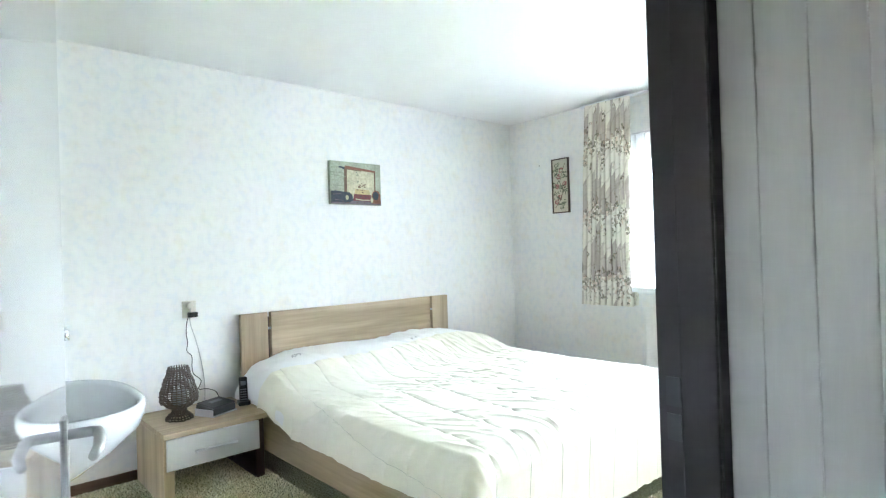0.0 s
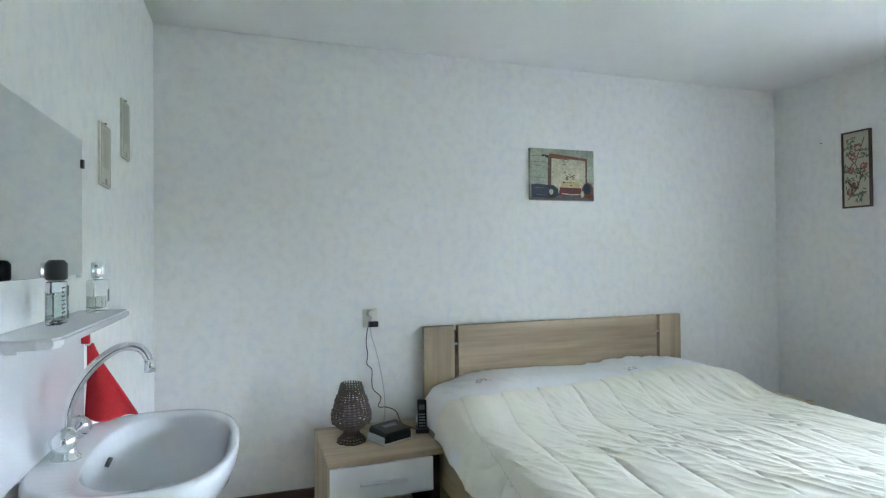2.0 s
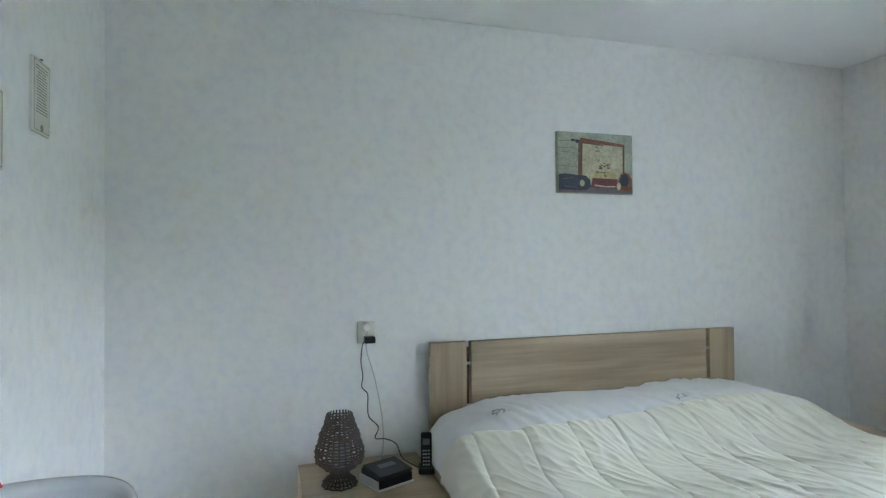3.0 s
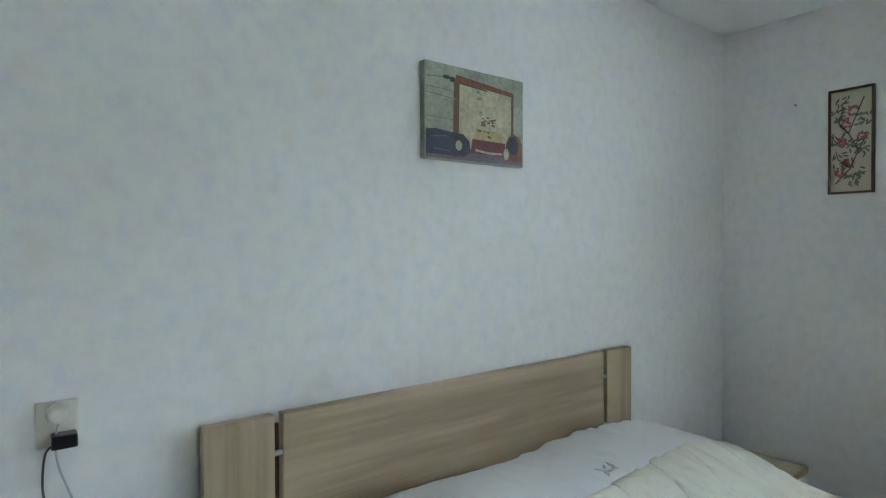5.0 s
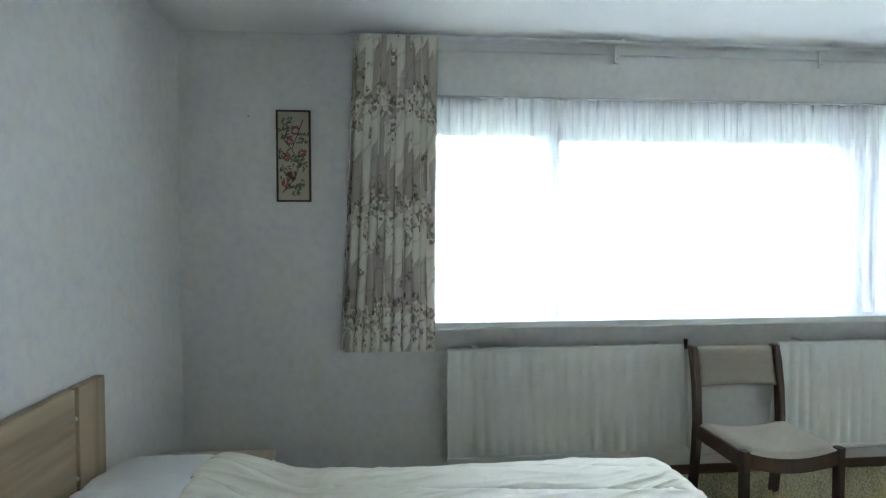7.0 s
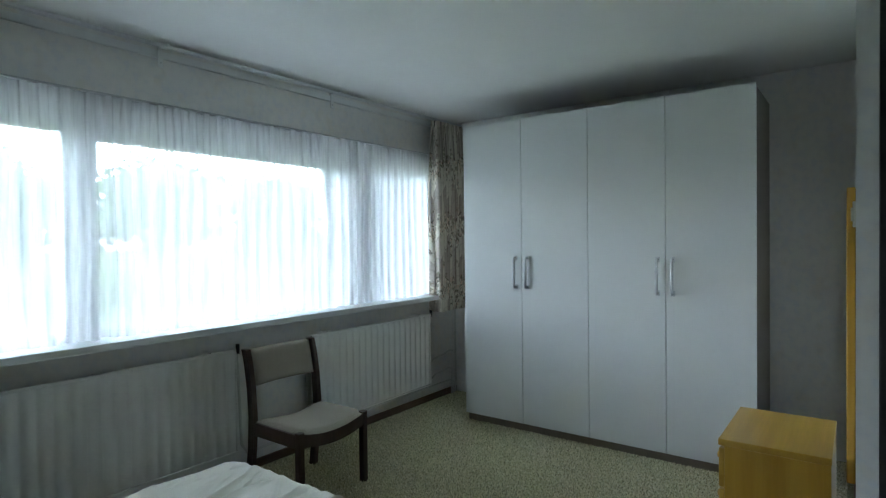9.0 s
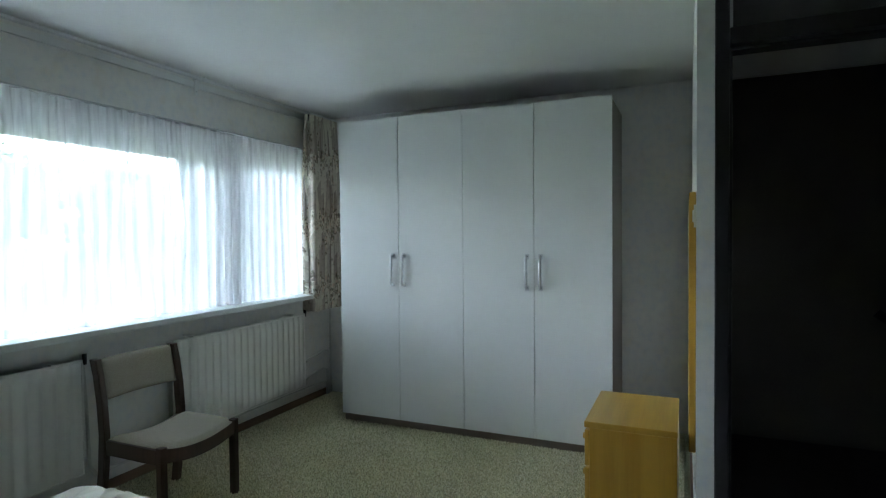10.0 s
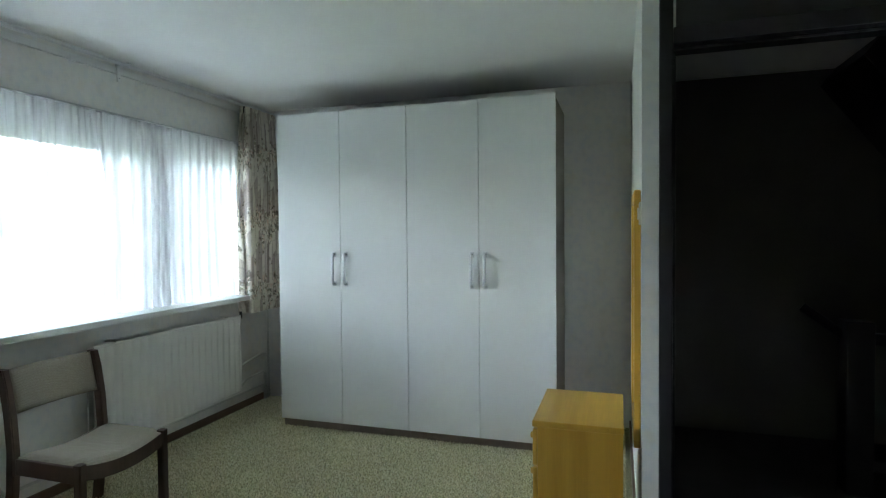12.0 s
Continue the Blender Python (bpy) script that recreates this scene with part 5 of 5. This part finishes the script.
def cloth_f(u, v):
    """A folded square hung from one corner; v runs down."""
    w = 0.012 + 0.148 * v ** 1.1
    x = XW + 0.014 + 0.01 * (1 - v) + w * u * 0.86
    y = -1.295 + 0.012 * math.sin(u * 7 + 2 * v) * (0.3 + v) - 0.03 * u * v
    z = 1.05 - 0.205 * v - 0.006 * math.sin(u * 5)
    return Vector((x, y, z))


bm = sheet(cloth_f, 24, 26)
w_cloth = part("cloth", bm, RED, towel, smooth=True)
md = w_cloth.modifiers.new("thickness", "SOLIDIFY")
md.thickness, md.offset = 0.007, 0
part("loop", tube([(XW + 0.02, -1.297, 1.05), (XW + 0.014, -1.299, 1.075), (XW + 0.016, -1.301, 1.092), (XW + 0.028, -1.299, 1.075), (XW + 0.026, -1.297, 1.05)], 0.0025, 6), PANELWHITE, towel, "white hanging loop", smooth=True)
part("folded_corner", box(XW + 0.008, XW + 0.03, -1.305, -1.293, 1.055, 1.10, 0.004), RED, towel)
hook = thing("wall_hook", (XW + 0.01, -1.299, 1.085), "small metal hook on the wall", "hook")
part("plate", box(XW + 0.0003, XW + 0.004, -1.307, -1.291, 1.075, 1.112, 0.001), STEEL, hook)
part("arm", tube([(XW + 0.003, -1.299, 1.095), (XW + 0.016, -1.299, 1.088), (XW + 0.024, -1.299, 1.097)], 0.003, 8), STEEL, hook, smooth=True)

# two narrow verse tiles
INK = plain("brown_ink", (0.22, 0.19, 0.14), 0.6)


def verse_tile(y0, y1, z0, z1, label, seed):
    t = thing("verse_tile", (XW + 0.005, (y0 + y1) / 2, z0), label, "wall tile", "verse tiles beside the mirror")
    part("tile", box(XW + 0.0004, XW + 0.010, y0, y1, z0, z1, 0.003), plain("ivory_glaze_%d" % seed, (0.78, 0.76, 0.66), 0.25, vary=0.05), t)
    rg = random.Random(seed)
    m = 0.007
    part("border", boxes([(XW + 0.0101, XW + 0.0106, y0 + m, y0 + m + 0.0018, z0 + m, z1 - m), (XW + 0.0101, XW + 0.0106, y1 - m - 0.0018, y1 - m, z0 + m, z1 - m),
                          (XW + 0.0101, XW + 0.0106, y0 + m + 0.002, y1 - m - 0.002, z0 + m, z0 + m + 0.0018), (XW + 0.0101, XW + 0.0106, y0 + m + 0.002, y1 - m - 0.002, z1 - m - 0.0018, z1 - m)]), INK, t)
    n = int((z1 - z0 - 0.075) / 0.0085)
    for i in range(n):
        z = z1 - 0.024 - 0.0085 * i
        w = rg.uniform(0.6, 0.95) * 0.36 * (y1 - y0)
        part("text_bar", box(XW + 0.0101, XW + 0.0106, (y0 + y1) / 2 - w, (y0 + y1) / 2 + w, z, z + 0.0032), INK, t)
    part("vignette", tube([(XW + 0.0102, (y0 + y1) / 2, z0 + 0.018), (XW + 0.0108, (y0 + y1) / 2, z0 + 0.018)], 0.011, 12), INK, t)
    part("nail", tube([(XW, (y0 + y1) / 2, z1 + 0.003), (XW + 0.012, (y0 + y1) / 2, z1 + 0.003)], 0.003, 8), BROWN, t)
    return t


verse_tile(-1.085, -0.95, 1.53, 1.735, "narrow ivory tile with brown verse and a small drawing", 1)
verse_tile(-0.765, -0.635, 1.675, 1.895, "narrow ivory tile with brown verse", 2)

# ---- outside ----
PAVING = plain("grass_and_paving", (0.055, 0.07, 0.035), 0.9, vary=0.15, scale=1.0, fine=20)
PAVING.node_tree.nodes["Principled BSDF"].inputs["Specular IOR Level"].default_value = 0.0
solid("ground", box(4.4, 400, -300, 300, -3.2, -3.0), PAVING, "grassy ground outside the window", "ground", kind="structure")
BARK = plain("bark", (0.09, 0.07, 0.05), 0.9, vary=0.3)
LEAFY = plain("foliage", (0.05, 0.08, 0.03), 0.8, vary=0.4, scale=2)


def tree(x, y, h, seed):
    rg = random.Random(seed)
    t = thing("tree", (x, y, -3.0), "leafy garden tree beyond the window", "tree", "trees outside the window")
    bm = tube([(x, y, -3.0), (x + 0.1, y, -3 + h * 0.3), (x, y + 0.1, -3 + h * 0.6), (x, y, -3 + h * 0.9)], [0.22, 0.17, 0.1, 0.03], 8)
    for i in range(7):
        a = rg.uniform(0, 6.28)
        z = -3 + h * rg.uniform(0.35, 0.7)
        r = h * 0.22
        tube([(x, y, z), (x + r * 0.6 * math.cos(a), y + r * 0.6 * math.sin(a), z + r * 0.5), (x + r * math.cos(a), y + r * math.sin(a), z + r)], [0.08, 0.05, 0.015], 6, bm)
    part("trunk", bm, BARK, t, smooth=True)
    verts, faces = [], []
    lobes = []
    for i in range(13):
        a = rg.uniform(0, 6.28)
        k = rg.uniform(0.05, 0.24) * h
        lobes.append((Vector((x + k * math.cos(a), y + 1.3 * k * math.sin(a), -3 + h * rg.uniform(0.38, 0.92))), h * rg.uniform(0.07, 0.14)))
    for i in range(3400):
        mid, size = lobes[i % len(lobes)]
        c = mid + Vector((rg.gauss(0, 0.55), rg.gauss(0, 0.62), rg.gauss(0, 0.45))) * size
        d = Vector((rg.uniform(-1, 1), rg.uniform(-1, 1), rg.uniform(-1, 1))).normalized()
        o = d.orthogonal().normalized()
        q = d.cross(o)
        k = len(verts)
        w = rg.uniform(0.16, 0.32)
        verts += [c + o * w, c + q * w * 0.6, c - o * w, c - q * w * 0.6]
        faces.append((k, k + 1, k + 2, k + 3))
    me = bpy.data.meshes.new("crown")
    off = BASE[t]
    me.from_pydata([v - off for v in verts], [], faces)
    me.materials.append(LEAFY)
    ob = new("crown", me)
    ob.parent = t
    return t


for n, (tx0, ty0, th) in enumerate(((38, -6.0, 9.6), (41, -12.5, 9.0), (36, -17.5, 8.6), (44, -22.0, 10.2), (38, -28.0, 9.0), (42, -34.0, 9.6), (46, 1.0, 9.5), (39, -41.0, 9.4), (44, -48.0, 10.0), (40, 8.0, 9.2), (50, -9.0, 11.5), (52, -25.0, 12.0), (48, -31.0, 11.0), (54, -15.5, 12.5), (50, -38.0, 11.5), (52, -2.5, 12.0))):
    tree(tx0, ty0, th, n + 1)

# ---- carpet pile ----
def pile(x0, x1, y0, y1, seed):
    rs = np.random.RandomState(seed)
    step = 0.0105
    nx, ny = int((x1 - x0) / step), int((y1 - y0) / step)
    gx, gy = np.meshgrid(np.arange(nx), np.arange(ny), indexing="ij")
    cx = x0 + (gx.ravel() + 0.5 + rs.uniform(-0.45, 0.45, nx * ny)) * step
    cy = y0 + (gy.ravel() + 0.5 + rs.uniform(-0.45, 0.45, nx * ny)) * step
    n = nx * ny
    turn, r, h = rs.uniform(0, 6.28, n), rs.uniform(0.0052, 0.0084, n), rs.uniform(0.005, 0.013, n)
    co = np.zeros((n, 4, 3))
    for q in range(3):
        co[:, q, 0], co[:, q, 1], co[:, q, 2] = cx + r * np.cos(turn + q * 2.094), cy + r * np.sin(turn + q * 2.094), -0.001
    co[:, 3, 0], co[:, 3, 1], co[:, 3, 2] = cx + rs.uniform(-0.004, 0.004, n), cy + rs.uniform(-0.004, 0.004, n), h
    base = np.arange(n)[:, None] * 4
    tri = np.concatenate([base + np.array([[0, 1, 3]]), base + np.array([[1, 2, 3]]), base + np.array([[2, 0, 3]])])
    return co.reshape(-1, 3), tri


sets = [pile(1.02, 3.98, -4.49, -2.2, 3), pile(3.2, 3.98, -2.2, -0.7, 4), pile(-0.1, 1.26, -3.0, -0.02, 5), pile(3.45, 3.98, -5.08, -4.49, 6), pile(1.02, 1.42, -5.08, -4.49, 7)]
cos, tris, count = [], [], 0
for co, tri in sets:
    cos.append(co), tris.append(tri + count)
    count += len(co)
pile_me = bpy.data.meshes.new("carpet_pile")
pile_me.from_pydata(np.concatenate(cos).tolist(), [], np.concatenate(tris).tolist())
pile_me.materials.append(tuft_mat())
tagged(new("carpet_pile", pile_me), "short tufted pile of the olive carpet", "carpet", kind="stuff")

# ---- boards of the hall wall ----
bw = 0.081
edges_y = [-3.2185] + [-3.278 - bw * i for i in range(23)]
plank_me = None
for y1, y0 in zip(edges_y, edges_y[1:]):
    if y0 < YS - 0.11:
        break
    if y1 - y0 < bw - 0.001:
        me = mesh_of("plank", box(XH - 0.109, XH - 0.1005, y0 - y1 + 0.0001, -0.0001, 0.004, H - 0.001, 0.0026, 2), PLANKPAINT)
    else:
        if plank_me is None:
            plank_me = mesh_of("plank", box(XH - 0.109, XH - 0.1005, -bw + 0.0001, -0.0001, 0.004, H - 0.001, 0.0026, 2), PLANKPAINT)
        me = plank_me
    ob = new("plank", me)
    ob.location = (0, y1, 0)
    ob.parent = hall_east
